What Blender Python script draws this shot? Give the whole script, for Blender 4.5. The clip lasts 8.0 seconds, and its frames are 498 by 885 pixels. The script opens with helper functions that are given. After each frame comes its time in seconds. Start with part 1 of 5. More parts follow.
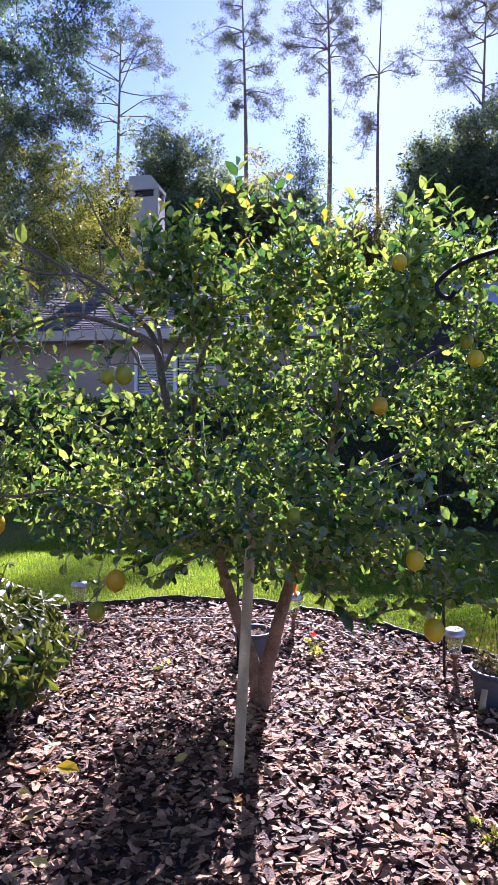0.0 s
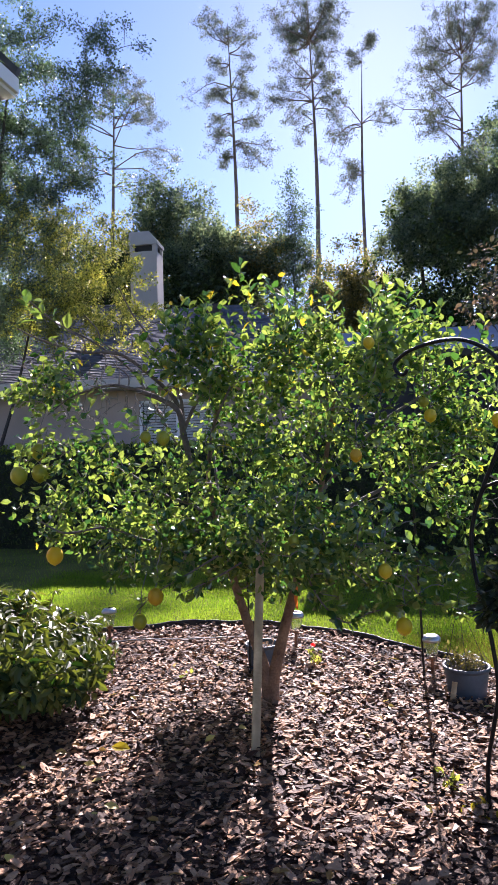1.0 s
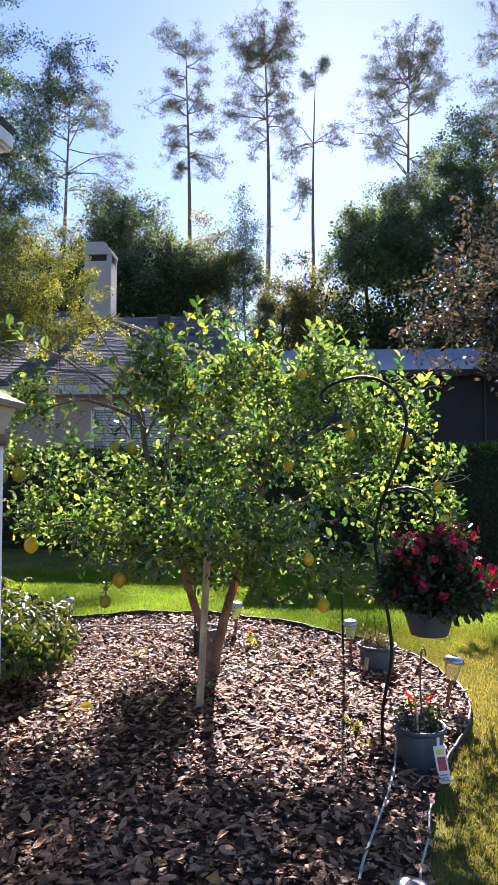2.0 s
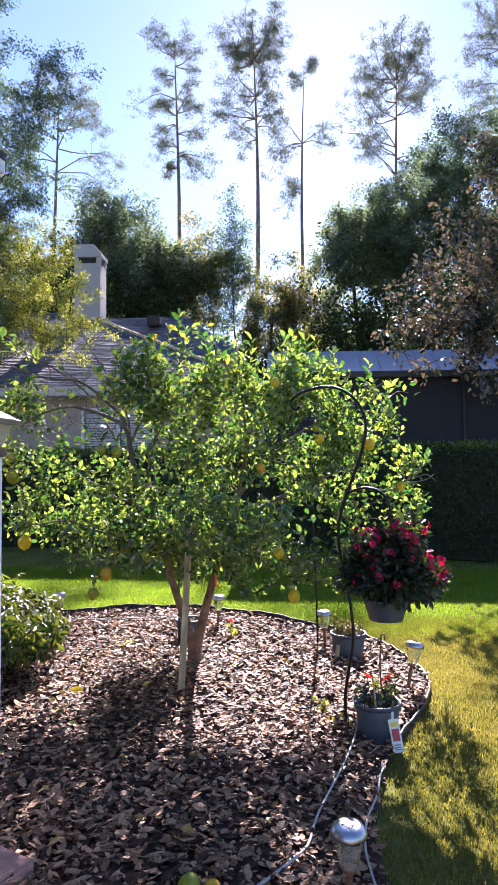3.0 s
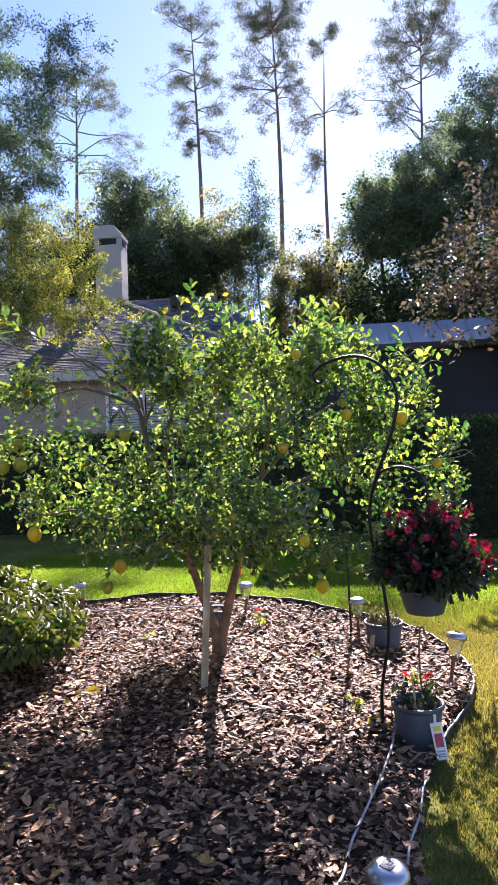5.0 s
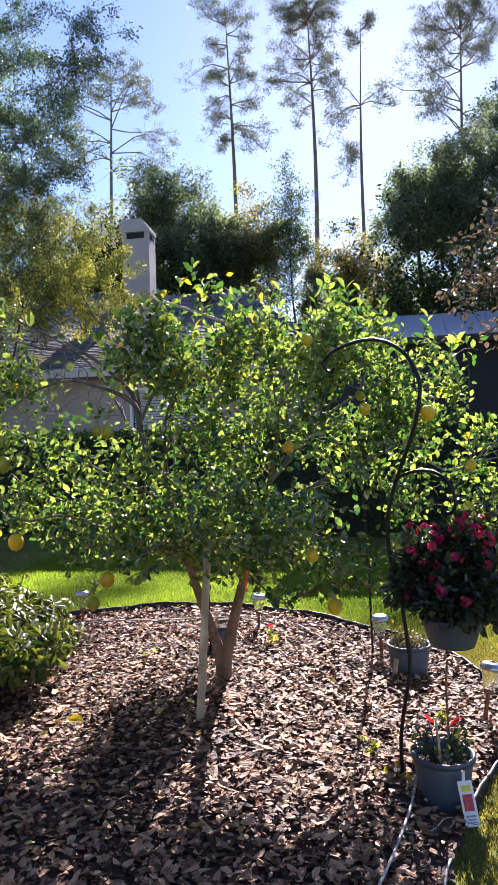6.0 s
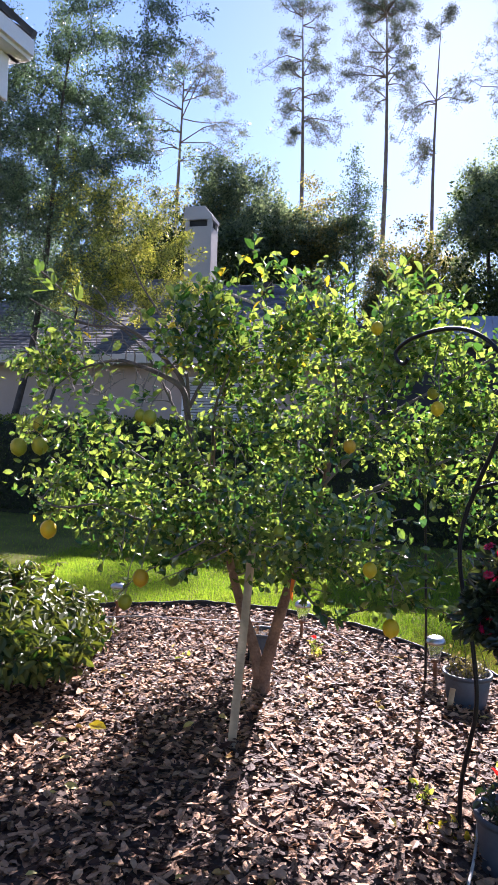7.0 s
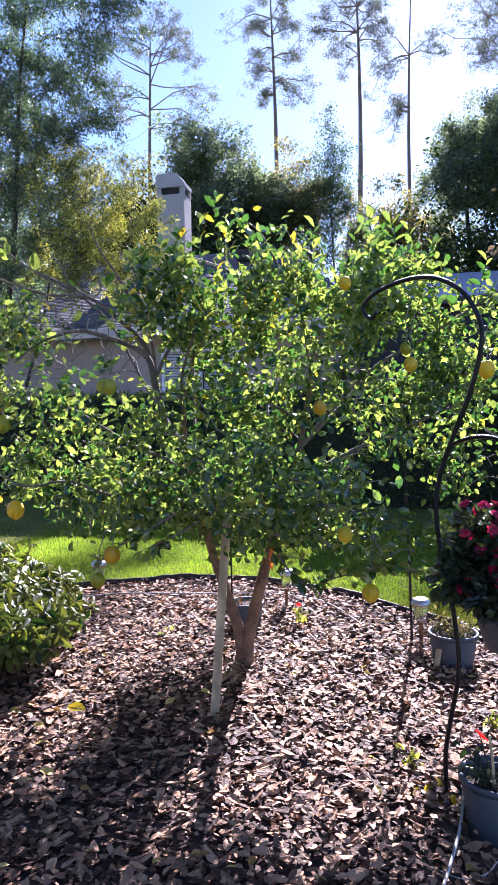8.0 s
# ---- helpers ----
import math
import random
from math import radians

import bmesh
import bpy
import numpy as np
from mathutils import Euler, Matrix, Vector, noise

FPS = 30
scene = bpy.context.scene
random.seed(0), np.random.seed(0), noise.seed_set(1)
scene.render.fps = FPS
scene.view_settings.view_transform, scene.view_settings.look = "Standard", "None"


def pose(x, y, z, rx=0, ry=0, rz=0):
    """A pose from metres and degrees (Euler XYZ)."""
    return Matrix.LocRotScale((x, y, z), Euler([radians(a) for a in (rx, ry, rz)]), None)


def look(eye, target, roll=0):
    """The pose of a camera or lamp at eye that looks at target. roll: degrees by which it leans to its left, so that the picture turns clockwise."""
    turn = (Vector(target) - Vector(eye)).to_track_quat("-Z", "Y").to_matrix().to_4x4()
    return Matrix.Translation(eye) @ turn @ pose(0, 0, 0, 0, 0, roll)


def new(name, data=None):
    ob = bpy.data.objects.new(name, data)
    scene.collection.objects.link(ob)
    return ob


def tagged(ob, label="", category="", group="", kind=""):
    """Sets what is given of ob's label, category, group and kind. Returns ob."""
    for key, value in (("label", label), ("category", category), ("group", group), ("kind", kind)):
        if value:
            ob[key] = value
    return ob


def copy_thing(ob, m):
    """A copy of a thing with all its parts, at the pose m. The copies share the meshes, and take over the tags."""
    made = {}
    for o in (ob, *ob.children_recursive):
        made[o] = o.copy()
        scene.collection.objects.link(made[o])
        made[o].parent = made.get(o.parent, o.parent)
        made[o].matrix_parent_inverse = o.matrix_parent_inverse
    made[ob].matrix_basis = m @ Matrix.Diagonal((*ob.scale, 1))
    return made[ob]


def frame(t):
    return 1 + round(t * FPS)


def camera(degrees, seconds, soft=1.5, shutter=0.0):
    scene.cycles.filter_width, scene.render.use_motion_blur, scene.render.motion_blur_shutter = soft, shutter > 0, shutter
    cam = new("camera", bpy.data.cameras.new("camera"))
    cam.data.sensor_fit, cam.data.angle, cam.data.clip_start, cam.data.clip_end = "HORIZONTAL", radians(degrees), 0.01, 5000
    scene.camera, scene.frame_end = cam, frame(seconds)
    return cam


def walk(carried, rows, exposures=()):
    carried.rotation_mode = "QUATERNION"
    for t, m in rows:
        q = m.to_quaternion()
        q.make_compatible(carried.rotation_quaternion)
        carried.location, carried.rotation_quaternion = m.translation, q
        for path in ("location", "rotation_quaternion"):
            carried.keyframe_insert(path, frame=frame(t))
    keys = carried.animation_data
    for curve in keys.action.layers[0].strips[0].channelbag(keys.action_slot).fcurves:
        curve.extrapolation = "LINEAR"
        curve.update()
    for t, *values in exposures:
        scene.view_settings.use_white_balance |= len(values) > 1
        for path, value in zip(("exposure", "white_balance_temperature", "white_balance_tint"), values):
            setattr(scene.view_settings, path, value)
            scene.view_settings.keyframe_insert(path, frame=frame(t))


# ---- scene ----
cam = camera(40.3, 8.0, soft=1.0)
PATH = [
    (0, (0.428, 0.377, 1.363), (0.101, 2.35, 1.312), 0.1),
    (0.2, (0.458, 0.252, 1.4), (0.115, 2.222, 1.395), -0.9),
    (0.4, (0.475, 0.078, 1.364), (0.208, 2.059, 1.431), -1.8),
    (0.5, (0.46, -0.022, 1.388), (0.255, 1.968, 1.391), -2.2),
    (0.7, (0.472, -0.178, 1.4), (0.291, 1.814, 1.406), -1.4),
    (1, (0.501, -0.376, 1.413), (0.184, 1.598, 1.47), -1.5),
    (1.2, (0.549, -0.513, 1.407), (0.262, 1.466, 1.394), -1.3),
    (1.5, (0.593, -0.725, 1.431), (0.331, 1.257, 1.484), -0.1),
    (1.7, (0.555, -0.883, 1.411), (0.364, 1.106, 1.494), -0.1),
    (2.8, (0.669, -1.362, 1.44), (0.537, 0.633, 1.494), -0.0),
    (3, (0.693, -1.404, 1.442), (0.56, 0.591, 1.512), -0.3),
    (3.5, (0.712, -1.369, 1.436), (0.545, 0.624, 1.471), -1.4),
    (4, (0.732, -1.347, 1.432), (0.549, 0.644, 1.445), -1.7),
    (4.2, (0.733, -1.311, 1.427), (0.556, 0.681, 1.442), -1.4),
    (5.3, (0.729, -0.881, 1.447), (0.476, 1.103, 1.459), -1.6),
    (5.5, (0.784, -0.75, 1.44), (0.503, 1.23, 1.463), -0.3),
    (5.8, (0.793, -0.618, 1.456), (0.465, 1.355, 1.457), -1.3),
    (6, (0.846, -0.535, 1.444), (0.515, 1.438, 1.454), -1.8),
    (6.2, (0.8, -0.442, 1.438), (0.43, 1.523, 1.494), -0.9),
    (6.5, (0.778, -0.316, 1.439), (0.408, 1.645, 1.563), 2.0),
    (6.7, (0.733, -0.29, 1.447), (0.333, 1.67, 1.483), 3.6),
    (7, (0.764, -0.203, 1.438), (0.288, 1.74, 1.435), 1.8),
    (7.2, (0.766, -0.168, 1.438), (0.306, 1.778, 1.428), -0.2),
    (7.5, (0.807, -0.136, 1.435), (0.365, 1.814, 1.423), -0.2),
    (8, (0.823, -0.061, 1.415), (0.381, 1.888, 1.327), -1.0),
]
EXPOSURES = [(0, 2.18, 5580, 42), (0.5, 2.2, 5620, 40), (1, 2.03, 5930, 31), (1.5, 2.06, 6130, 28), (3, 2.48, 5990, 30), (3.5, 2.46, 6020, 30), (4, 2.42, 6060, 30), (5.5, 2.28, 6080, 30), (6.5, 2.2, 6130, 27), (7, 2.26, 5950, 30), (8, 2.44, 5590, 35)]
walk(cam, [(t, look(eye, target, roll)) for t, eye, target, roll in PATH], EXPOSURES)

# ---- world, sun, exposure ----
SUN_ELEV, SUN_AZ = radians(31.8), radians(2.5)
SUN_DIR = Vector((math.sin(SUN_AZ) * math.cos(SUN_ELEV), math.cos(SUN_AZ) * math.cos(SUN_ELEV), math.sin(SUN_ELEV)))
world = bpy.data.worlds.new("sky")
scene.world = world
world.use_nodes = True
wn = world.node_tree.nodes
sky = wn.new("ShaderNodeTexSky")
sky.sky_type, sky.sun_disc = "NISHITA", False
sky.sun_elevation, sky.sun_rotation = SUN_ELEV, SUN_AZ
sky.air_density, sky.dust_density, sky.ozone_density = 1.0, 0.13, 3.6
world.node_tree.links.new(sky.outputs[0], wn["Background"].inputs[0])
wn["Background"].inputs[1].default_value = 0.049
sun_data = bpy.data.lights.new("sun", "SUN")
sun_data.energy, sun_data.angle, sun_data.color = 5.0, radians(0.45), (1.0, 0.93, 0.82)
sun = new("sun", sun_data)
sun.matrix_world = look(SUN_DIR * 60, (0, 0, 0))


# ---- mesh helpers ----
rng = np.random.default_rng(7)


def build_mesh(name, chunks, material=None, smooth=False):
    """One mesh from (vertices, faces) chunks; the faces of a chunk have the same number of corners."""
    me = bpy.data.meshes.new(name)
    vs, loops, totals, off = [], [], [], 0
    for v, f in chunks:
        v, f = np.asarray(v, float).reshape(-1, 3), np.asarray(f, int)
        if not len(f):
            continue
        vs.append(v)
        loops.append((f + off).ravel())
        totals.append(np.full(len(f), f.shape[1]))
        off += len(v)
    vs, loops, totals = np.concatenate(vs), np.concatenate(loops), np.concatenate(totals)
    me.vertices.add(len(vs))
    me.vertices.foreach_set("co", vs.ravel())
    me.loops.add(len(loops))
    me.loops.foreach_set("vertex_index", loops.astype(np.int32))
    me.polygons.add(len(totals))
    me.polygons.foreach_set("loop_start", np.concatenate(([0], np.cumsum(totals)[:-1])).astype(np.int32))
    me.polygons.foreach_set("loop_total", totals.astype(np.int32))
    me.polygons.foreach_set("use_smooth", np.full(len(totals), smooth))
    me.update(calc_edges=True)
    me.validate()
    if material:
        me.materials.append(material)
    return me


def chunks_of(bm):
    bm.verts.index_update()
    v = [tuple(p.co) for p in bm.verts]
    by = {}
    for f in bm.faces:
        by.setdefault(len(f.verts), []).append([p.index for p in f.verts])
    bm.free()
    return [(v, fs) for fs in by.values()]


def box(c, s, bevel=0.0, rot=None):
    bm = bmesh.new()
    bmesh.ops.create_cube(bm, size=1)
    bmesh.ops.scale(bm, vec=s, verts=bm.verts)
    if bevel:
        bmesh.ops.bevel(bm, geom=bm.edges[:], offset=bevel, segments=2, affect="EDGES")
    if rot:
        bmesh.ops.transform(bm, matrix=rot, verts=bm.verts)
    bmesh.ops.translate(bm, vec=c, verts=bm.verts)
    return chunks_of(bm)


def lathe(profile, n=20, at=(0, 0, 0)):
    p = np.array(profile, float)
    a = np.linspace(0, 2 * np.pi, n, endpoint=False)
    v = np.stack([p[:, None, 0] * np.cos(a), p[:, None, 0] * np.sin(a), np.repeat(p[:, 1:2], n, 1)], -1).reshape(-1, 3) + np.array(at)
    i, j = np.meshgrid(np.arange(len(p) - 1), np.arange(n), indexing="ij")
    k = (j + 1) % n
    f = np.stack([i * n + j, i * n + k, (i + 1) * n + k, (i + 1) * n + j], -1).reshape(-1, 4)
    return [(v, f)]


def tube(points, radii, n=6):
    p = np.array(points, float)
    r = np.broadcast_to(np.asarray(radii, float), (len(p),))
    t = np.gradient(p, axis=0)
    t /= np.linalg.norm(t, axis=1)[:, None] + 1e-9
    ref = np.array([0.31, 0.87, 0.21]) if abs(t[:, 2]).mean() > 0.6 else np.array([0.1, 0.05, 1.0])
    u = np.cross(t, ref)
    u /= np.linalg.norm(u, axis=1)[:, None] + 1e-9
    w = np.cross(t, u)
    a = np.linspace(0, 2 * np.pi, n, endpoint=False)
    v = p[:, None] + r[:, None, None] * (u[:, None] * np.cos(a)[None, :, None] + w[:, None] * np.sin(a)[None, :, None])
    v = v.reshape(-1, 3)
    i, j = np.meshgrid(np.arange(len(p) - 1), np.arange(n), indexing="ij")
    k = (j + 1) % n
    f = np.stack([i * n + j, i * n + k, (i + 1) * n + k, (i + 1) * n + j], -1).reshape(-1, 4)
    caps = np.array([np.arange(n)[::-1], (len(p) - 1) * n + np.arange(n)])
    return [(v, f), (v, caps)]


def smooth_line(points, n=8):
    """Catmull-Rom through the points."""
    p = np.array(points, float)
    q = np.vstack([2 * p[0] - p[1], p, 2 * p[-1] - p[-2]])
    out = []
    for i in range(1, len(q) - 2):
        a, b, c, d = q[i - 1:i + 3]
        for s in np.linspace(0, 1, n, endpoint=False):
            out.append(0.5 * (2 * b + (c - a) * s + (2 * a - 5 * b + 4 * c - d) * s * s + (3 * b - a - 3 * c + d) * s ** 3))
    out.append(p[-1])
    return np.array(out)


def unit(v):
    return v / (np.linalg.norm(v, axis=-1, keepdims=True) + 1e-9)


def frames_of(along, normal):
    """Rotations whose y runs along and whose z is near to normal."""
    y = unit(along)
    x = unit(np.cross(y, normal))
    return np.stack([x, y, np.cross(x, y)], -1)


def scatter(template, places, turns, sizes):
    v, f = np.asarray(template[0], float), np.asarray(template[1], int)
    sizes = np.asarray(sizes, float)
    sizes = sizes[:, None, None] if sizes.ndim == 1 else sizes[:, None, :]
    out = np.einsum("nij,nkj->nki", turns, v[None] * sizes) + places[:, None]
    faces = f[None] + (np.arange(len(places)) * len(v))[:, None, None]
    return out.reshape(-1, 3), faces.reshape(-1, f.shape[1])


def ball(n):
    return unit(rng.normal(size=(n, 3)))


LEAF = (np.array([(0, 0, 0), (0, .34, -.03), (0, .7, -.03), (0, 1, -.12), (-.24, .36, .05), (-.19, .72, .01), (.24, .36, .05), (.19, .72, .01)]),
        np.array([(0, 6, 1), (0, 1, 4), (1, 6, 7), (1, 7, 2), (1, 2, 5), (1, 5, 4), (2, 7, 3), (2, 3, 5)]))
BROAD = (LEAF[0] * np.array([1.3, 1, 1.2]), LEAF[1])
CITRUS = (LEAF[0] * np.array([1.18, 1, 1.2]), LEAF[1])
CARD = (np.array([(0, 0, 0), (-.26, .5, .06), (0, 1, 0), (.26, .5, .06)]), np.array([(0, 3, 2), (0, 2, 1)]))
NEEDLE = (np.array([(-.12, 0, 0), (.12, 0, 0), (0, 1, 0)]), np.array([(0, 1, 2)]))
WIDE = (np.array([(0, 0, 0), (-.42, .45, .10), (-.1, 1, .02), (.38, .62, .10)]), np.array([(0, 3, 2), (0, 2, 1)]))
BLADE = (np.array([(-.5, 0, 0), (.5, 0, 0), (-.38, .0, .55), (.38, .0, .55), (0, .28, 1)]), np.array([(0, 1, 3), (0, 3, 2), (2, 3, 4)]))


def part(name, chunks, material, parent, label="", smooth=False, kind=""):
    me = chunks if isinstance(chunks, bpy.types.Mesh) else build_mesh(name, chunks, material, smooth)
    ob = new(name, me)
    ob.parent = parent
    return tagged(ob, label, kind=kind)


def thing(name, at, label, category, group="", kind=""):
    ob = new(name)
    ob.empty_display_size = 0.1
    ob.matrix_basis = at if isinstance(at, Matrix) else Matrix.Translation(at)
    return tagged(ob, label, category, group, kind)


# ---- materials ----
def material(name, low, high, scale=8.0, rough=0.8, metal=0.0, bump=0.0, fine=60.0, thin=0.0, island=0.0, spec=0.5,
             wave=None, coat=0.0, thin_tint=(1.0, 1.0, 1.0), each=0.0):
    """Base colour between low and high by noise of two sizes, shifted piece by piece (island) or object by object (each); thin: share of light let through."""
    m = bpy.data.materials.new(name)
    m.use_nodes = True
    nt = m.node_tree
    n, l = nt.nodes, nt.links
    bsdf, out = n["Principled BSDF"], n["Material Output"]
    tc = n.new("ShaderNodeTexCoord")
    big, small = n.new("ShaderNodeTexNoise"), n.new("ShaderNodeTexNoise")
    big.inputs["Scale"].default_value, small.inputs["Scale"].default_value = scale, fine
    big.inputs["Detail"].default_value = small.inputs["Detail"].default_value = 4
    for t in (big, small):
        l.new(tc.outputs["Object"], t.inputs["Vector"])
    add = n.new("ShaderNodeMath")
    add.operation = "MULTIPLY_ADD"
    l.new(small.outputs[0], add.inputs[0])
    add.inputs[1].default_value = 0.5
    l.new(big.outputs[0], add.inputs[2])
    ramp = n.new("ShaderNodeValToRGB")
    ramp.color_ramp.elements[0].position, ramp.color_ramp.elements[1].position = 0.5, 1.0
    ramp.color_ramp.elements[0].color, ramp.color_ramp.elements[1].color = (*low, 1), (*high, 1)
    factor = add.outputs[0]
    if island or each:
        which = n.new("ShaderNodeNewGeometry").outputs["Random Per Island"] if island else n.new("ShaderNodeObjectInfo").outputs["Random"]
        mid = n.new("ShaderNodeMath")
        mid.operation = "MULTIPLY_ADD"
        l.new(which, mid.inputs[0])
        mid.inputs[1].default_value = island or each
        l.new(factor, mid.inputs[2])
        off = n.new("ShaderNodeMath")
        off.operation = "SUBTRACT"
        l.new(mid.outputs[0], off.inputs[0])
        off.inputs[1].default_value = (island or each) / 2
        factor = off.outputs[0]
    l.new(factor, ramp.inputs[0])
    colour = ramp.outputs[0]
    if wave:
        wt = n.new("ShaderNodeTexWave")
        wt.inputs["Scale"].default_value, wt.inputs["Distortion"].default_value = wave
        wt.inputs["Detail"].default_value = 3
        l.new(tc.outputs["Object"], wt.inputs["Vector"])
        mix = n.new("ShaderNodeMix")
        mix.data_type, mix.blend_type = "RGBA", "MULTIPLY"
        mix.inputs[0].default_value = 0.45
        l.new(colour, mix.inputs[6])
        l.new(wt.outputs[0], mix.inputs[7])
        colour = mix.outputs[2]
    l.new(colour, bsdf.inputs["Base Color"])
    bsdf.inputs["Roughness"].default_value, bsdf.inputs["Metallic"].default_value = rough, metal
    bsdf.inputs["Specular IOR Level"].default_value = spec
    bsdf.inputs["Coat Weight"].default_value = coat
    if bump:
        bp = n.new("ShaderNodeBump")
        bp.inputs["Strength"].default_value, bp.inputs["Distance"].default_value = bump, 0.02
        l.new(add.outputs[0], bp.inputs["Height"])
        l.new(bp.outputs[0], bsdf.inputs["Normal"])
    if thin:
        tr, mx = n.new("ShaderNodeBsdfTranslucent"), n.new("ShaderNodeMixShader")
        tint = n.new("ShaderNodeMix")
        tint.data_type, tint.blend_type = "RGBA", "MULTIPLY"
        tint.inputs[0].default_value = 1.0
        l.new(colour, tint.inputs[6])
        tint.inputs[7].default_value = (*thin_tint, 1)
        l.new(tint.outputs[2], tr.inputs["Color"])
        mx.inputs[0].default_value = thin
        l.new(bsdf.outputs[0], mx.inputs[1])
        l.new(tr.outputs[0], mx.inputs[2])
        l.new(mx.outputs[0], out.inputs["Surface"])
    return m


def leaf_material(name, low, high, thin=0.45, rough=0.35, island=0.7, spec=0.5, tint=(2.2, 2.1, 0.7)):
    return material(name, low, high, scale=1.3, fine=9.0, rough=rough, thin=thin, island=island, spec=spec, thin_tint=tint)


M_LAWN = material("lawn soil", (.066, .078, .020), (.155, .158, .044), 1.5, 0.98, bump=0.5, fine=40, spec=0.05)
M_BLADE = material("grass blade", (.068, .135, .012), (.17, .235, .032), 0.7, 0.8, fine=3, thin=0.54, spec=0.12, island=0.5, thin_tint=(2.25, 2.25, .9))
M_BLADE_DRY = material("dry grass blade", (.105, .118, .022), (.245, .222, .072), 0.9, 0.75, fine=4, thin=0.45, island=0.5, spec=0.15, thin_tint=(1.85, 1.7, .9))
M_SOIL = material("bed soil", (.03, .02, .014), (.09, .06, .045), 6, 0.95, bump=0.8, fine=70)
M_CHIP = material("bark chip", (.046, .021, .012), (.41, .24, .134), 9, 0.7, bump=0.55, fine=120, island=1.2, spec=0.22)
M_CHIP_ONE = material("single bark chip", (.046, .021, .012), (.41, .24, .134), 9, 0.7, bump=0.55, fine=120, each=1.2, spec=0.22)
M_DEADLEAF = material("dead leaf", (.15, .075, .035), (.46, .29, .16), 12, 0.5, fine=80, island=0.6, thin=0.2)
M_SHED = material("shed citrus leaf", (.30, .15, .03), (.55, .42, .10), 12, 0.5, fine=60, island=1.2, thin=0.25)
M_DRYPLANT = material("drying olive leaf", (.07, .065, .015), (.24, .20, .05), 12, 0.6, fine=80, island=0.9, thin=0.35)
M_EDGING = material("black edging", (.012, .013, .014), (.03, .03, .032), 5, 0.5, bump=0.15)
M_CITRUS = leaf_material("citrus leaf", (.024, .074, .021), (.155, .222, .07), thin=0.5, rough=0.18, spec=1.0, island=0.95, tint=(2.0, 1.86, .75))
M_CITRUS_YELLOW = leaf_material("yellowing citrus leaf", (.28, .26, .02), (.45, .36, .03), thin=0.5, tint=(1.5, 1.4, .6))
M_BARK = material("citrus bark", (.10, .056, .033), (.29, .18, .105), 14, 0.85, bump=0.7, fine=90)
M_LIMB = material("dark grey limb", (.06, .048, .04), (.17, .145, .12), 14, 0.8, bump=0.4, fine=80)
M_TWIG = material("grey twig", (.11, .095, .08), (.27, .235, .20), 14, 0.8, bump=0.4, fine=80)
M_LEMON = material("lemon peel", (.55, .40, .010), (.74, .56, .015), 5, 0.38, bump=0.25, fine=260, thin=0.25)
M_GREENLEMON = material("green citrus peel", (.20, .25, .012), (.40, .38, .02), 6, 0.42, bump=0.25, fine=260, thin=0.2)
M_ORANGE = material("orange peel", (.52, .30, .010), (.66, .40, .015), 5, 0.42, bump=0.25, fine=260, thin=0.2)
M_STAKE = material("weathered wooden stake", (.52, .39, .20), (.74, .58, .34), 5, 0.75, bump=0.35, fine=70, wave=(3.0, 7.0))
M_SCHEF = leaf_material("variegated leaflet", (.012, .036, .007), (.125, .15, .035), thin=0.36, rough=0.42, spec=0.3, island=1.1, tint=(1.7, 1.65, .5))
# hedge leaf darkened for the shaded front; the understorey bushes share it
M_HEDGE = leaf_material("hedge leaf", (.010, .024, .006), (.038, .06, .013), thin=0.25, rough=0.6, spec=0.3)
M_DARKLEAF = leaf_material("dark oak leaf", (.038, .06, .036), (.125, .15, .085), thin=0.55, rough=0.33, spec=0.8, island=0.9, tint=(2.3, 2.4, 1.7))
M_OLIVELEAF = leaf_material("olive oak leaf", (.05, .06, .022), (.165, .155, .065), thin=0.55, rough=0.33, spec=0.8, island=0.9, tint=(2.4, 2.2, 1.1))
M_OAKLEAF = leaf_material("oak leaf", (.027, .052, .03), (.098, .138, .076), thin=0.45, rough=0.32, spec=0.8, island=0.9, tint=(1.75, 1.9, 1.3))
M_GOLDLEAF = leaf_material("yellow green leaf", (.08, .11, .022), (.32, .33, .085), thin=0.55, rough=0.3, spec=0.8, island=0.9, tint=(1.9, 1.8, .8))
M_MAGLEAF = leaf_material("magnolia leaf", (.022, .036, .020), (.155, .13, .095), thin=0.25, rough=0.2, spec=0.9, island=1.0, tint=(1.7, 1.4, 1.0))
M_NEEDLE = leaf_material("pine needle", (.045, .058, .042), (.105, .125, .09), thin=0.42, rough=0.45, tint=(1.6, 1.6, 1.2))
M_DARKBARK = material("dark bark", (.03, .026, .022), (.075, .062, .05), 5, 0.9, bump=0.7, fine=40)
M_PINEBARK = material("pine bark", (.10, .075, .06), (.22, .17, .14), 3, 0.9, bump=0.8, fine=20)
M_STUCCO = material("beige stucco", (.33, .262, .208), (.41, .33, .268), 1.2, 0.9, bump=0.3, fine=60)
M_CHIMNEY = material("pale stucco", (.40, .37, .35), (.48, .45, .42), 1.2, 0.9, bump=0.3, fine=60)
M_WHITE = material("white painted trim", (.70, .70, .69), (.80, .80, .79), 2, 0.5, bump=0.08)
M_SHINGLE = material("slate grey shingle", (.05, .055, .069), (.125, .13, .152), 1.6, 0.88, bump=0.6, fine=14, island=0.5)
M_FASCIA = material("weathered cream trim", (.40, .365, .32), (.50, .46, .41), 2, 0.6, bump=0.08)
M_METALROOF = material("aluminium roof panel", (.16, .17, .19), (.22, .23, .25), 1.0, 0.16, metal=0.5, bump=0.05, fine=9)
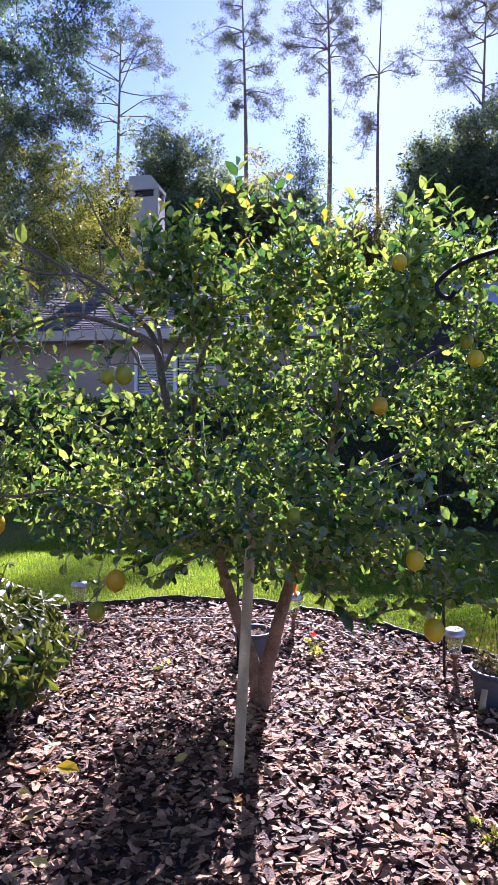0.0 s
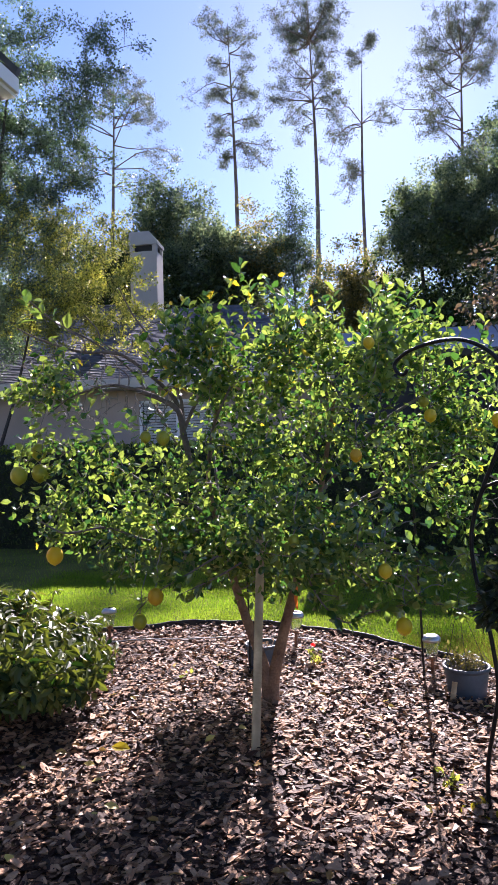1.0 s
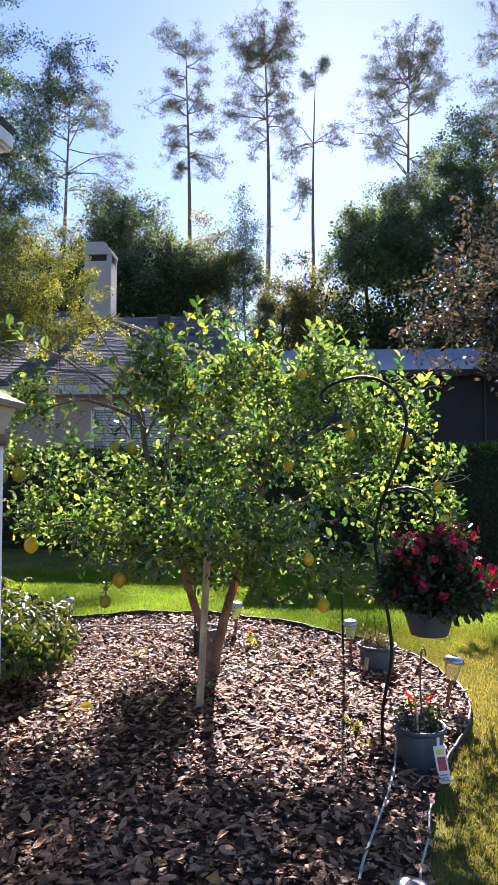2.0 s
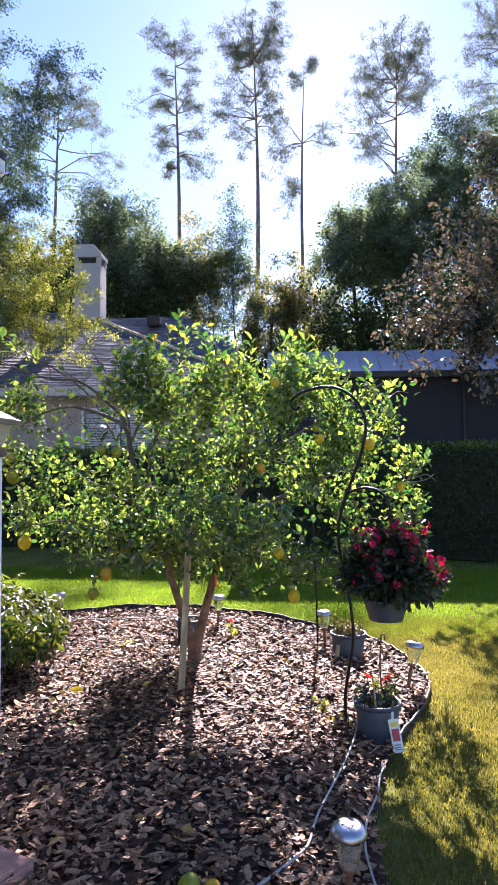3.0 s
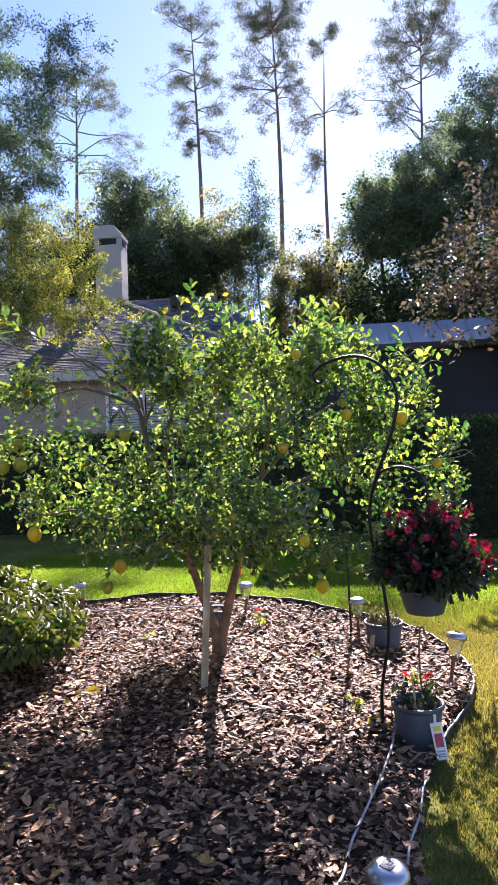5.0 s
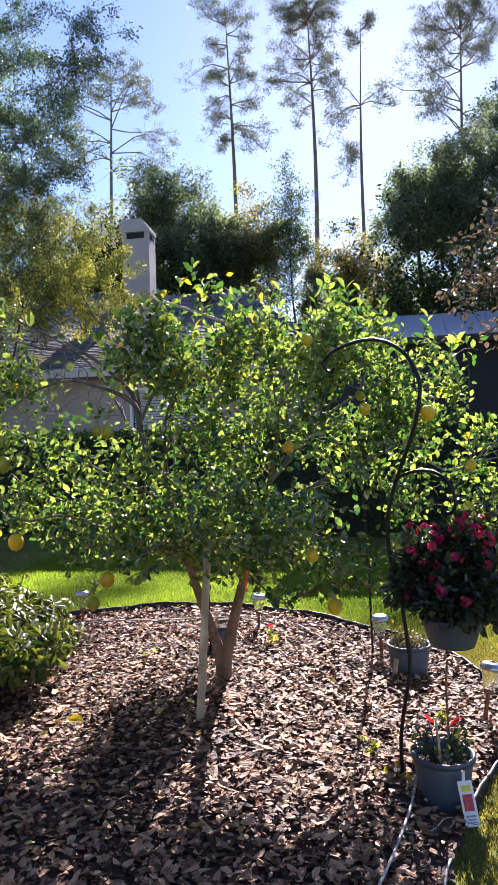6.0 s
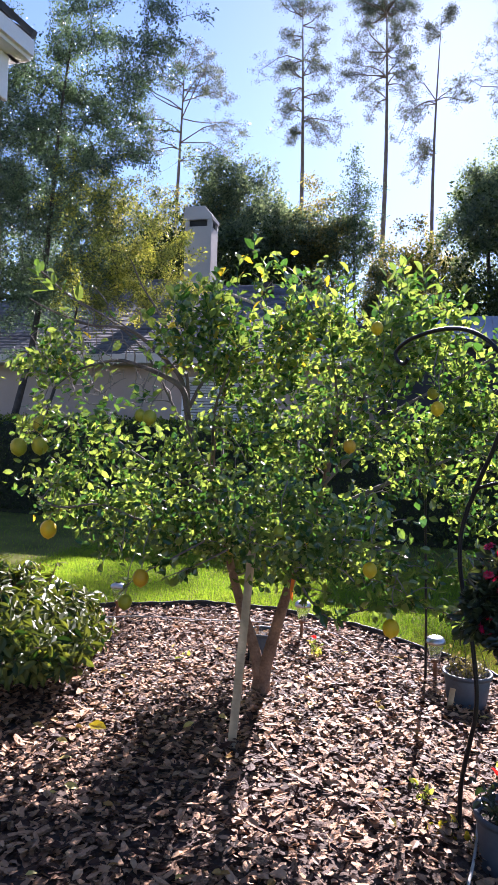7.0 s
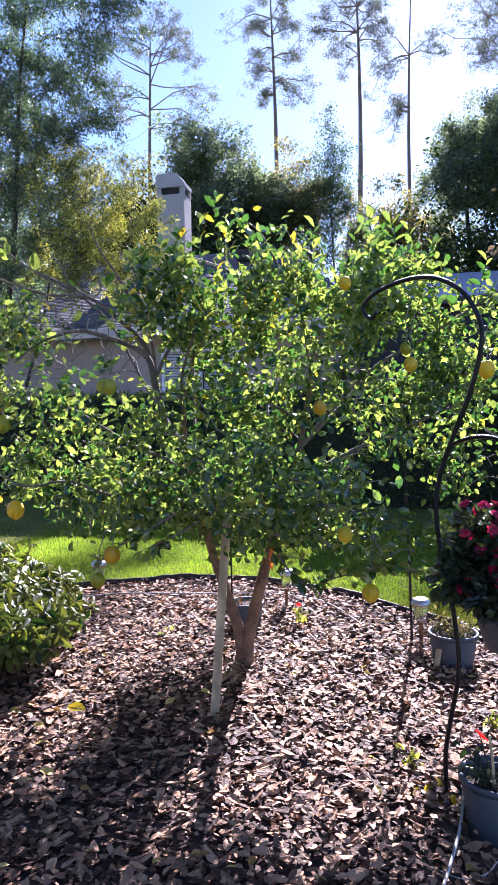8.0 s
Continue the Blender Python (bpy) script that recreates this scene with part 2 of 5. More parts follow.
M_DARKMETAL = material("dark bronze frame", (.02, .018, .016), (.04, .036, .032), 6, 0.5, metal=0.4)
M_SCREEN = material("dark screen with shaded interior", (.010, .011, .013), (.018, .019, .022), 3, 0.8)
M_BLIND = material("white blind slat", (.66, .66, .66), (.76, .76, .75), 3, 0.6)
M_IRON = material("black iron", (.012, .012, .013), (.03, .029, .028), 20, 0.45, metal=0.6, bump=0.2)
M_POT = material("slate blue plastic pot", (.036, .052, .066), (.066, .086, .105), 6, 0.5, bump=0.08)
M_POTSOIL = material("potting soil", (.02, .014, .01), (.06, .045, .03), 30, 0.95, bump=0.8, fine=120)
M_STEEL = material("brushed steel cap", (.36, .37, .40), (.50, .51, .54), 9, 0.34, metal=1.0)
M_LENS = material("ribbed clear plastic", (.80, .77, .66), (.90, .88, .80), 6, 0.22)
M_LENS.node_tree.nodes["Principled BSDF"].inputs["Transmission Weight"].default_value = .85
M_LENS.node_tree.nodes["Principled BSDF"].inputs["IOR"].default_value = 1.12
M_COPPER = material("brown lamp stake", (.13, .065, .035), (.24, .125, .07), 9, 0.5, metal=0.3)
M_PANEL = material("solar cell", (.010, .014, .03), (.02, .028, .06), 20, 0.15)
M_RED = leaf_material("crimson petal", (.19, .003, .022), (.43, .008, .06), thin=0.28, tint=(1.4, 1.0, 1.1))
M_SCARLET = leaf_material("scarlet petal", (.55, .012, .01), (.72, .03, .02), thin=0.35, tint=(1.3, 1.0, 1.0))
M_BASKETLEAF = leaf_material("dark basket leaf", (.012, .024, .014), (.045, .06, .03), thin=0.25, rough=0.28)
M_HOSE = material("pale grey drip hose", (.30, .285, .26), (.46, .44, .40), 12, 0.6, bump=0.1)
M_PAVER = material("red flagstone", (.32, .16, .12), (.44, .25, .20), 8, 0.85, bump=0.5, fine=60)
M_TAG = material("white plastic label", (.78, .78, .76), (.84, .84, .82), 6, 0.45)
M_TAGYELLOW = material("yellow print", (.75, .62, .05), (.80, .68, .08), 6, 0.45)
M_TAGRED = material("red print", (.35, .03, .05), (.55, .08, .10), 60, 0.45)
M_TAGGREY = material("grey print", (.30, .30, .32), (.36, .36, .38), 6, 0.5)
M_RIBBON = material("orange tape", (.75, .17, .02), (.85, .24, .03), 9, 0.5, thin=0.3)
M_VINYL = material("white vinyl", (.74, .75, .76), (.80, .81, .82), 2, 0.4, bump=0.03)
M_IVORY = material("frosted lamp glass", (.62, .58, .48), (.72, .68, .58), 8, 0.3, thin=0.3)
M_LAMPCAP = material("weathered beige lamp cap", (.22, .18, .14), (.36, .30, .24), 10, 0.55)
M_BRONZE = material("bronze plastic", (.10, .06, .04), (.17, .11, .08), 8, 0.45)
M_SOFFIT = material("tan soffit", (.52, .40, .28), (.60, .48, .35), 3, 0.8, bump=0.1)
M_LITTER = material("woodland floor", (.035, .03, .016), (.10, .08, .045), 0.9, 0.95, bump=0.6, fine=12)


# ---- ground ----
BED_EDGE = smooth_line([(-2.6, 4.4), (-1.9, 4.8), (-1.35, 5.15), (-.92, 5.32), (-.45, 5.34), (.05, 5.2), (.5, 4.95), (.95, 4.55),
                        (1.27, 4.28), (1.46, 3.88), (1.55, 3.5), (1.55, 3.1), (1.45, 2.72), (1.27, 2.32), (1.1, 1.85), (1.0, 1.35), (1.0, .9),
                        (1.05, 0), (1.1, -1.5), (1.1, -3.5)], 6)


def inside_bed(p):
    """True for points of the plan on the bed's side of its edge."""
    poly = np.vstack([BED_EDGE, [(-2.6, -3.5)]])
    x, y = p[:, 0], p[:, 1]
    odd = np.zeros(len(p), bool)
    for a, b in zip(poly, np.roll(poly, -1, 0)):
        hit = ((a[1] > y) != (b[1] > y)) & (x < (b[0] - a[0]) * (y - a[1]) / (b[1] - a[1] + 1e-12) + a[0])
        odd ^= hit
    return odd


def ground_sheet():
    """One sheet, fine near the house and wide to the horizon."""
    s = np.array([-900, -300, -120, -60, -30, -18, *np.arange(-12, 16.1, 1.0), 24, 40, 70, 150, 400, 900])
    gx, gy = np.meshgrid(s, s + 0.0)
    far = np.clip((np.hypot(gx, gy - 3) - 7) / 20, 0, 1)
    z = far * (0.12 * np.sin(gx * .31 + 1) * np.cos(gy * .27)) - 0.004
    n = len(s)
    v = np.stack([gx, gy, z], -1).reshape(-1, 3)
    i, j = np.meshgrid(np.arange(n - 1), np.arange(n - 1), indexing="ij")
    a = i * n + j
    return [(v, np.stack([a, a + 1, a + n + 1, a + n], -1).reshape(-1, 4))]


ground = tagged(new("ground", build_mesh("ground", ground_sheet(), M_LAWN, True)), "flat lawn soil under short green grass", "ground", kind="structure")


def flat_patch(outline, z):
    """A soil sheet inside an outline of the plan, with a shallow relief."""
    lo, hi = np.min(outline, 0), np.max(outline, 0)
    step = .05
    xs, ys = np.arange(lo[0], hi[0] + step, step), np.arange(lo[1], hi[1] + step, step)
    gx, gy = np.meshgrid(xs, ys)
    v = np.stack([gx, gy, [[z + .012 * noise.noise((x * 3, y * 3, 3.0)) for x, y in zip(a, b)] for a, b in zip(gx, gy)]], -1).reshape(-1, 3)
    n = len(xs)
    i, j = np.meshgrid(np.arange(len(ys) - 1), np.arange(n - 1), indexing="ij")
    a = (i * n + j).ravel()
    f = np.stack([a, a + 1, a + n + 1, a + n], -1)
    return [(v, f[inside_bed(v[f].mean(1)[:, :2])])]


bed = tagged(new("mulch_bed", build_mesh("mulch_bed", flat_patch(np.vstack([BED_EDGE, [(-2.6, -3.5)]]), .004), M_SOIL, True)),
             "dark soil of the planting bed under bark mulch", "planting bed", kind="structure")
woods_floor = tagged(new("woodland_floor", build_mesh("woodland_floor", [([(-40, 24, .16), (40, 24, .16), (60, 90, .3), (-60, 90, .3)], [(0, 1, 2, 3)])], M_LITTER)),
                     "brown leaf litter under the far trees", "woodland floor", kind="structure")

# black edging strip round the bed
line = BED_EDGE[6:82]
side = unit(np.gradient(line, axis=0))
side = np.stack([side[:, 1], -side[:, 0]], -1)


def rim_height(k, p):
    """The strip stands higher along the back of the bed."""
    return .034 + .026 * min(1, max(0, p[1] - 3.9) / .7) + .007 * math.sin(k * .7) + .004 * math.sin(k * 2.3)


ev, ef = [], []
for k, (p, s) in enumerate(zip(line, side)):
    top = rim_height(k, p)
    for d, z in ((-.006, -.03), (-.006, top), (.006, top), (.006, -.03)):
        ev.append((*(p + s * d), z))
for k in range(len(line) - 1):
    for j in range(4):
        ef.append((4 * k + j, 4 * k + (j + 1) % 4, 4 * k + 4 + (j + 1) % 4, 4 * k + 4 + j))
ev2 = smooth_line([(*p, rim_height(k, p) + .004) for k, p in enumerate(line)], 1)
edging = thing("garden_edging", (0, 0, 0), "black plastic edging strip round the mulch bed", "edging")
part("strip", [(ev, ef)], M_EDGING, edging)
part("rolled_top", tube(ev2, .0085, 6), M_EDGING, edging, smooth=True)


# ---- neighbour's house beyond the hedge ----
def roof_slab(corners, courses, thick=0.03):
    """Courses of shingles from eave to ridge; corners: eave a, eave b, ridge b, ridge a."""
    a, b, c, d = (np.array(q, float) for q in corners)
    up = unit(np.cross(b - a, d - a))
    up = up if up[2] > 0 else -up
    chunks = []
    for k in range(courses):
        s, e = k / courses, (k + 1.12) / courses
        e = min(e, 1)
        l0, r0, l1, r1 = a + (d - a) * s, b + (c - b) * s, a + (d - a) * e, b + (c - b) * e
        width = max(np.linalg.norm(r0 - l0), .05)
        n = max(1, int(width / .33))
        shift = rng.random()
        cuts = np.clip(np.concatenate(([0], (np.arange(1, n + 1) - shift) / n, [1])), 0, 1)
        for x, y in zip(cuts[:-1], cuts[1:]):
            if y - x < 1e-3:
                continue
            lift = up * (thick + rng.random() * .008)
            q = [l0 + (r0 - l0) * x, l0 + (r0 - l0) * y, l1 + (r1 - l1) * y, l1 + (r1 - l1) * x]
            v = [q[0] + lift, q[1] + lift, q[2] + up * .004, q[3] + up * .004, q[0], q[1]]
            chunks.append((v, [(0, 1, 2, 3), (4, 5, 1, 0)]))
    return chunks


def neighbour_house():
    h = thing("neighbour_house", (0, 0, 0), "single storey beige stucco house with grey shingle hip roof", "house")
    h.matrix_basis = Matrix.Translation((.058, -.108, 0)) @ Matrix.Diagonal((.92, .92, .945, 1))
    x0, x1, yf, yb, ze, zr = -15.0, 0.1, 13.2, 25.0, 3.235, 6.13
    ym = (yf + yb) / 2
    rx0, rx1 = x0 + (ym - yf), x1 - (ym - yf)
    wall_y, wz = yf + .55, 3.085
    # front wall with the window's opening
    wx0, wx1, wz0, wz1 = -4.15, -2.45, 1.35, 2.83
    for name, c, s in (("wall", ((x0 + .5 + wx0) / 2, wall_y + .1, wz / 2), (wx0 - x0 - .5, .2, wz)),
                       ("wall", ((x1 - .5 + wx1) / 2, wall_y + .1, wz / 2), (x1 - .5 - wx1, .2, wz)),
                       ("wall", ((wx0 + wx1) / 2, wall_y + .1, wz0 / 2), (wx1 - wx0, .2, wz0)),
                       ("wall", ((wx0 + wx1) / 2, wall_y + .1, (wz + wz1) / 2), (wx1 - wx0, .2, wz - wz1)),
                       ("wall", (x1 - .6, (wall_y + yb) / 2, wz / 2), (.2, yb - wall_y - .8, wz)),
                       ("wall", (x0 + .6, (wall_y + yb) / 2, wz / 2), (.2, yb - wall_y - .8, wz)),
                       ("wall", ((x0 + x1) / 2, yb - .6, wz / 2), (x1 - x0 - 1, .2, wz))):
        part(name, box(c, s), M_STUCCO, h)
    w = part("window", box(((wx0 + wx1) / 2, wall_y + .13, (wz0 + wz1) / 2), (wx1 - wx0, .02, wz1 - wz0)), M_SCREEN, h, "white framed window with closed white blinds")
    for cx, cz, sx, sz in ((wx0 + .03, (wz0 + wz1) / 2, .06, wz1 - wz0), (wx1 - .03, (wz0 + wz1) / 2, .06, wz1 - wz0), ((wx0 + wx1) / 2, (wz0 + wz1) / 2, .07, wz1 - wz0),
                           ((wx0 + wx1) / 2, wz0 + .03, wx1 - wx0, .06), ((wx0 + wx1) / 2, wz1 - .03, wx1 - wx0, .06)):
        part("frame", box((cx, wall_y + .04, cz), (sx, .09, sz), .006), M_WHITE, w)
    slat = build_mesh("slat", box((0, 0, 0), (.72, .05, .006), rot=Matrix.Rotation(radians(-52), 4, "X")), M_BLIND)
    for cx in (wx0 + .43, wx1 - .43):
        for k in range(24):
            ob = part("slat", slat, None, w)
            ob.location = (cx, wall_y + .09, wz0 + .09 + k * .057)
    # soffit, fascia, roof
    part("soffit", box(((x0 + x1) / 2, yf + .3, ze - .16), (x1 - x0 - .05, .58, .03)), M_FASCIA, h)
    part("fascia", box(((x0 + x1) / 2, yf + .01, ze - .08), (x1 - x0, .03, .19), .004), M_FASCIA, h, "cream painted fascia board")
    part("fascia", box((x1 - .01, ym, ze - .08), (.03, yb - yf, .19), .004), M_FASCIA, h)
    E0, E1, E2, E3, R0, R1 = (x0, yf, ze), (x1, yf, ze), (x1, yb, ze), (x0, yb, ze), (rx0, ym, zr), (rx1, ym, zr)
    roof = part("roof", roof_slab((E0, E1, R1, R0), 58, .010), M_SHINGLE, h, "slate grey asphalt shingle hip roof")
    part("roof_slope", roof_slab((E1, E2, R1, R1), 58, .010), M_SHINGLE, roof)
    part("roof_slope", [([E3, E2, R1, R0], [(0, 1, 2, 3)]), ([E0, R0, E3], [(0, 1, 2)])], M_SHINGLE, roof)
    part("ridge_cap", tube([np.array(E1) + (0, 0, .02), np.array(R1) + (0, 0, .02)], .055, 6), M_STAKE, roof)
    part("ridge_cap", tube([np.array(R0) + (0, 0, .02), np.array(R1) + (0, 0, .02)], .055, 6), M_SHINGLE, roof)
    # rear wing with a lower hip and a roof vent
    part("roof_slope", roof_slab(((-8, 18.8, 4.7), (-.7, 18.8, 4.7), (-2.9, 21.1, 6.42), (-8, 21.1, 6.42)), 34, .01), M_SHINGLE, roof)
    part("roof_slope", roof_slab(((-.7, 18.8, 4.7), (-.7, 23.6, 4.7), (-2.9, 21.1, 6.42), (-2.9, 21.1, 6.42)), 20, .01), M_SHINGLE, roof)
    part("roof_vent", box((-3.85, 20.4, 6.15), (.42, .4, .32), .03), M_DARKMETAL, roof)
    part("wall", box((-4.6, 21.5, 2.3), (7.2, 4.6, 4.6)), M_STUCCO, h)
    # chimney
    cx, cy = -5.49, 18.8
    ch = part("chimney", box((cx, cy, 5.955), (.80, .66, 3.1), .015), M_CHIMNEY, h, "tall pale stucco chimney with slotted top")
    part("flue", box((cx, cy, 7.605), (.68, .54, .3)), M_DARKMETAL, ch)
    for sx in (-.34, .34):
        for sy in (-.27, .27):
            part("cap_post", box((cx + sx, cy + sy, 7.595), (.13, .13, .2), .005), M_CHIMNEY, ch)
    a, b = .43, .36
    part("cap", [([(cx - a, cy - b, 7.685), (cx + a, cy - b, 7.685), (cx + a, cy + b, 7.685), (cx - a, cy + b, 7.685), (cx - a, cy - b, 7.785), (cx + a, cy - b, 7.785), (cx + a, cy + b, 7.785), (cx - a, cy + b, 7.785),
                   (cx - .41, cy - .33, 8.065), (cx + .19, cy - .33, 8.065), (cx + .19, cy + .33, 8.065), (cx - .41, cy + .33, 8.065)],
                  [(3, 2, 1, 0), (0, 1, 5, 4), (1, 2, 6, 5), (2, 3, 7, 6), (3, 0, 4, 7), (4, 5, 9, 8), (5, 6, 10, 9), (6, 7, 11, 10), (7, 4, 8, 11), (8, 9, 10, 11)])], M_CHIMNEY, ch)
    return h


neighbour_house()


def screened_porch():
    h = thing("screened_porch", (0, 0, 0), "dark screened pool porch with sloping aluminium roof", "porch")
    h.matrix_basis = Matrix.Translation((.058, -.108, 0)) @ Matrix.Diagonal((.92, .92, .953, 1))
    x0, x1, yf, zf = .15, 6.6, 12.0, 3.3
    n, deep = 17, .84
    w = (x1 - x0) / n
    for k in range(n):
        xa, xb = x0 + k * w, x0 + (k + 1) * w
        rise = deep * .63
        belly = -.04
        v = [(xa, yf, zf), (xb, yf, zf), (xb, yf + deep / 2, zf + rise / 2 + belly), (xa, yf + deep / 2, zf + rise / 2 + belly), (xb, yf + deep, zf + rise), (xa, yf + deep, zf + rise),
             (xb - .012, yf, zf + .008), (xb, yf, zf + .008), (xb, yf + deep, zf + rise + .008), (xb - .012, yf + deep, zf + rise + .008)]
        part("roof_panel", [(v, [(0, 1, 2, 3), (3, 2, 4, 5), (6, 7, 8, 9)])], M_METALROOF, h, smooth=True)
    part("gutter", box(((x0 + x1) / 2, yf - .03, zf - .06), (x1 - x0, .09, .12), .01), M_DARKMETAL, h)
    for k in range(6):
        part("post", box((x0 + .1 + k * (x1 - x0 - .2) / 5, yf + .05, 1.62), (.035, .04, 3.24), .004), M_DARKMETAL, h)
    for z in (.9,):
        part("rail", box(((x0 + x1) / 2, yf + .05, z), (x1 - x0, .05, .05)), M_DARKMETAL, h)
    # inside of the porch in near-black, its shade put into the colour
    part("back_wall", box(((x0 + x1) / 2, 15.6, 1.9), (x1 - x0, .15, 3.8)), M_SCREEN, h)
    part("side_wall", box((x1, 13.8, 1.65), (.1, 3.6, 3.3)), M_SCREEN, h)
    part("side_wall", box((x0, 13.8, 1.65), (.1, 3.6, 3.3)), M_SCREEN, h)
    part("roof_back", [([(x0, yf + deep, zf + .5), (x1, yf + deep, zf + .5), (x1, 16, 3.55), (x0, 16, 3.55)], [(0, 1, 2, 3)])], M_DARKMETAL, h)
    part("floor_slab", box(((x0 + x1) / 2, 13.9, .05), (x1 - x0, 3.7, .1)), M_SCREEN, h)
    part("screen", box(((x0 + x1) / 2, yf + .09, 1.6), (x1 - x0 - .1, .004, 3.2)), M_SCREEN, h, "dark screen with shaded interior")


screened_porch()


# ---- own house, whose eave corner shows over the bed ----
def own_house():
    h = thing("own_house", (0, 0, 0), "white trimmed house with boxed eaves beside the mulch bed", "house")
    lean = pose(-1.29, 2.9, 0, 0, 0, -6)
    h.matrix_basis = lean
    part("wall", box((-.65, -4.5, 1.6), (.2, 8, 3.2)), M_STUCCO, h)
    part("wall", box((-3.6, -.58, 1.6), (5.9, .2, 3.2)), M_STUCCO, h)
    part("soffit", box((-.36, -4.35, 3.17), (.6, 8.6, .03)), M_SOFFIT, h, "tan boarded soffit")
    part("soffit", box((-3.7, -.35, 3.17), (6.1, .6, .03)), M_SOFFIT, h)
    part("fascia", box((-.05, -4.35, 3.28), (.03, 8.66, .26), .004), M_WHITE, h, "white fascia board")
    part("fascia", box((-3.4, -.05, 3.28), (6.7, .03, .26), .004), M_WHITE, h)
    part("gutter", box((.0, -4.3, 3.44), (.13, 8.74, .12), .02), M_WHITE, h, "white metal gutter")
    part("gutter", box((-3.4, .0, 3.44), (6.8, .13, .12), .02), M_WHITE, h)
    part("roof", roof_slab(((.06, -8.6, 3.5), (.06, .06, 3.5), (-3.4, -3.4, 5.2), (-3.4, -8.6, 5.2)), 18), M_SHINGLE, h, "dark shingle roof")
    part("roof_slope", roof_slab(((-6.8, .06, 3.5), (.06, .06, 3.5), (-3.4, -3.4, 5.2), (-3.4, -3.4, 5.2)), 18), M_SHINGLE, h)


own_house()


# ---- trees ----
def grow(tips, nodes, radius, jitter=.08, thin_end=.003, sag=.1, sides=5):
    """Branches from a list of (place, radius) nodes to all the tips, each joined to the nearest fitting node. Returns tubes and (tip, direction)."""
    P = [np.array(p, float) for p, _ in nodes]
    R = [r for _, r in nodes]
    base = np.array(nodes[0][0])
    order = np.argsort([np.linalg.norm(t - base) for t in tips])
    chunks, ends = [], []
    for k in order:
        t = tips[k]
        A = np.array(P)
        d = A - t
        cost = np.linalg.norm(d, axis=1) + .6 * np.maximum(d[:, 2], 0) + .12 * np.linalg.norm(A - base, axis=1)
        j = int(np.argmin(cost))
        a, length = P[j], np.linalg.norm(t - P[j]) + 1e-6
        r0 = min(R[j] * .72, thin_end + radius * length)
        s = np.linspace(0, 1, 5)
        bend = np.sin(s * np.pi)[:, None] * (rng.normal(size=3) * jitter * length + np.array((0, 0, sag * length)))
        pts = a + (t - a) * s[:, None] + bend
        rad = r0 + (thin_end - r0) * s
        chunks += tube(pts, rad, sides)
        for q in range(1, 5):
            P.append(pts[q])
            R.append(rad[q])
        ends.append((t, unit(pts[-1] - pts[-2]), pts))
    return chunks, ends


def in_blobs(n, blobs):
    """n random places in a union of ellipsoids (centre, radii, share), more of them near the skins."""
    out = []
    total = sum(b[2] for b in blobs)
    for c, r, w in blobs:
        m = max(1, int(round(n * w / total)))
        out.append(np.array(c) + ball(m) * (rng.random((m, 1)) ** .45) * np.array(r))
    return np.vstack(out)


def tuft(ends, per, spread, size, droop=.15, along=.5, flat=.75):
    """Leaves round the ends of twigs."""
    T = np.array([e[0] for e in ends])
    D = np.array([e[1] for e in ends])
    back = np.array([e[2][-3] for e in ends])
    n = len(T) * per
    i = np.repeat(np.arange(len(T)), per)
    s = rng.random((n, 1)) * along
    place = T[i] + (back[i] - T[i]) * s + ball(n) * spread * (rng.random((n, 1)) ** .6)
    out = unit(D[i] * .7 + ball(n) * .95 + np.array((0, 0, -droop)))
    normal = unit(ball(n) * .75 + np.array((0, 0, flat)))
    sizes = size * (.6 + .7 * rng.random(n))
    return place, frames_of(out, normal), sizes


def woods_tree(name, at, height, blobs, leaf_mat, leaves, leaf_size, label, trunk_r=.2, lean=0.0, group="", bark=None, tips=240, template=CARD, spread=3.6, flat=.3, lumps=0.0, gap=-.05):
    t = thing(name, (at[0], at[1], 0), label, "tree", group)
    bark = bark or M_DARKBARK
    hs = np.linspace(0, height * .8, 7)
    trunk = np.array([(lean * h + .12 * math.sin(h * .7 + at[0]), .1 * math.sin(h * .5 + at[1]), h - (.1 if h == 0 else 0)) for h in hs])
    rad = trunk_r * (1 - .78 * hs / hs[-1])
    rad[0] *= 1.35
    part("trunk", tube(trunk, rad, 9), bark, t, smooth=True)
    goals = in_blobs(tips, blobs)
    if lumps:
        # twigs gather in clumps with gaps between
        goals = goals + rng.normal(size=goals.shape) * .34 / lumps
        stray = rng.random(len(goals)) < .2
        mid = goals.mean(axis=0)
        goals[stray] = mid + (goals[stray] - mid) * (1.08 + .2 * rng.random((int(stray.sum()), 1)))
        goals = np.array([g for g in goals if noise.noise((g[0] * lumps + at[0], g[1] * lumps, g[2] * lumps * 1.25 + at[1])) > gap])
    chunks, ends = grow(goals, list(zip(trunk[2:], rad[2:])), trunk_r * .09, .09, .008, sides=3)
    part("branchwork", chunks, bark, t, smooth=True, kind="stuff")
    p, f, s = tuft(ends, max(1, leaves // len(ends)), leaf_size * spread, leaf_size, along=.8, flat=flat)
    part("crown", [scatter(template, p, f, s)], leaf_mat, t, kind="stuff")
    return t


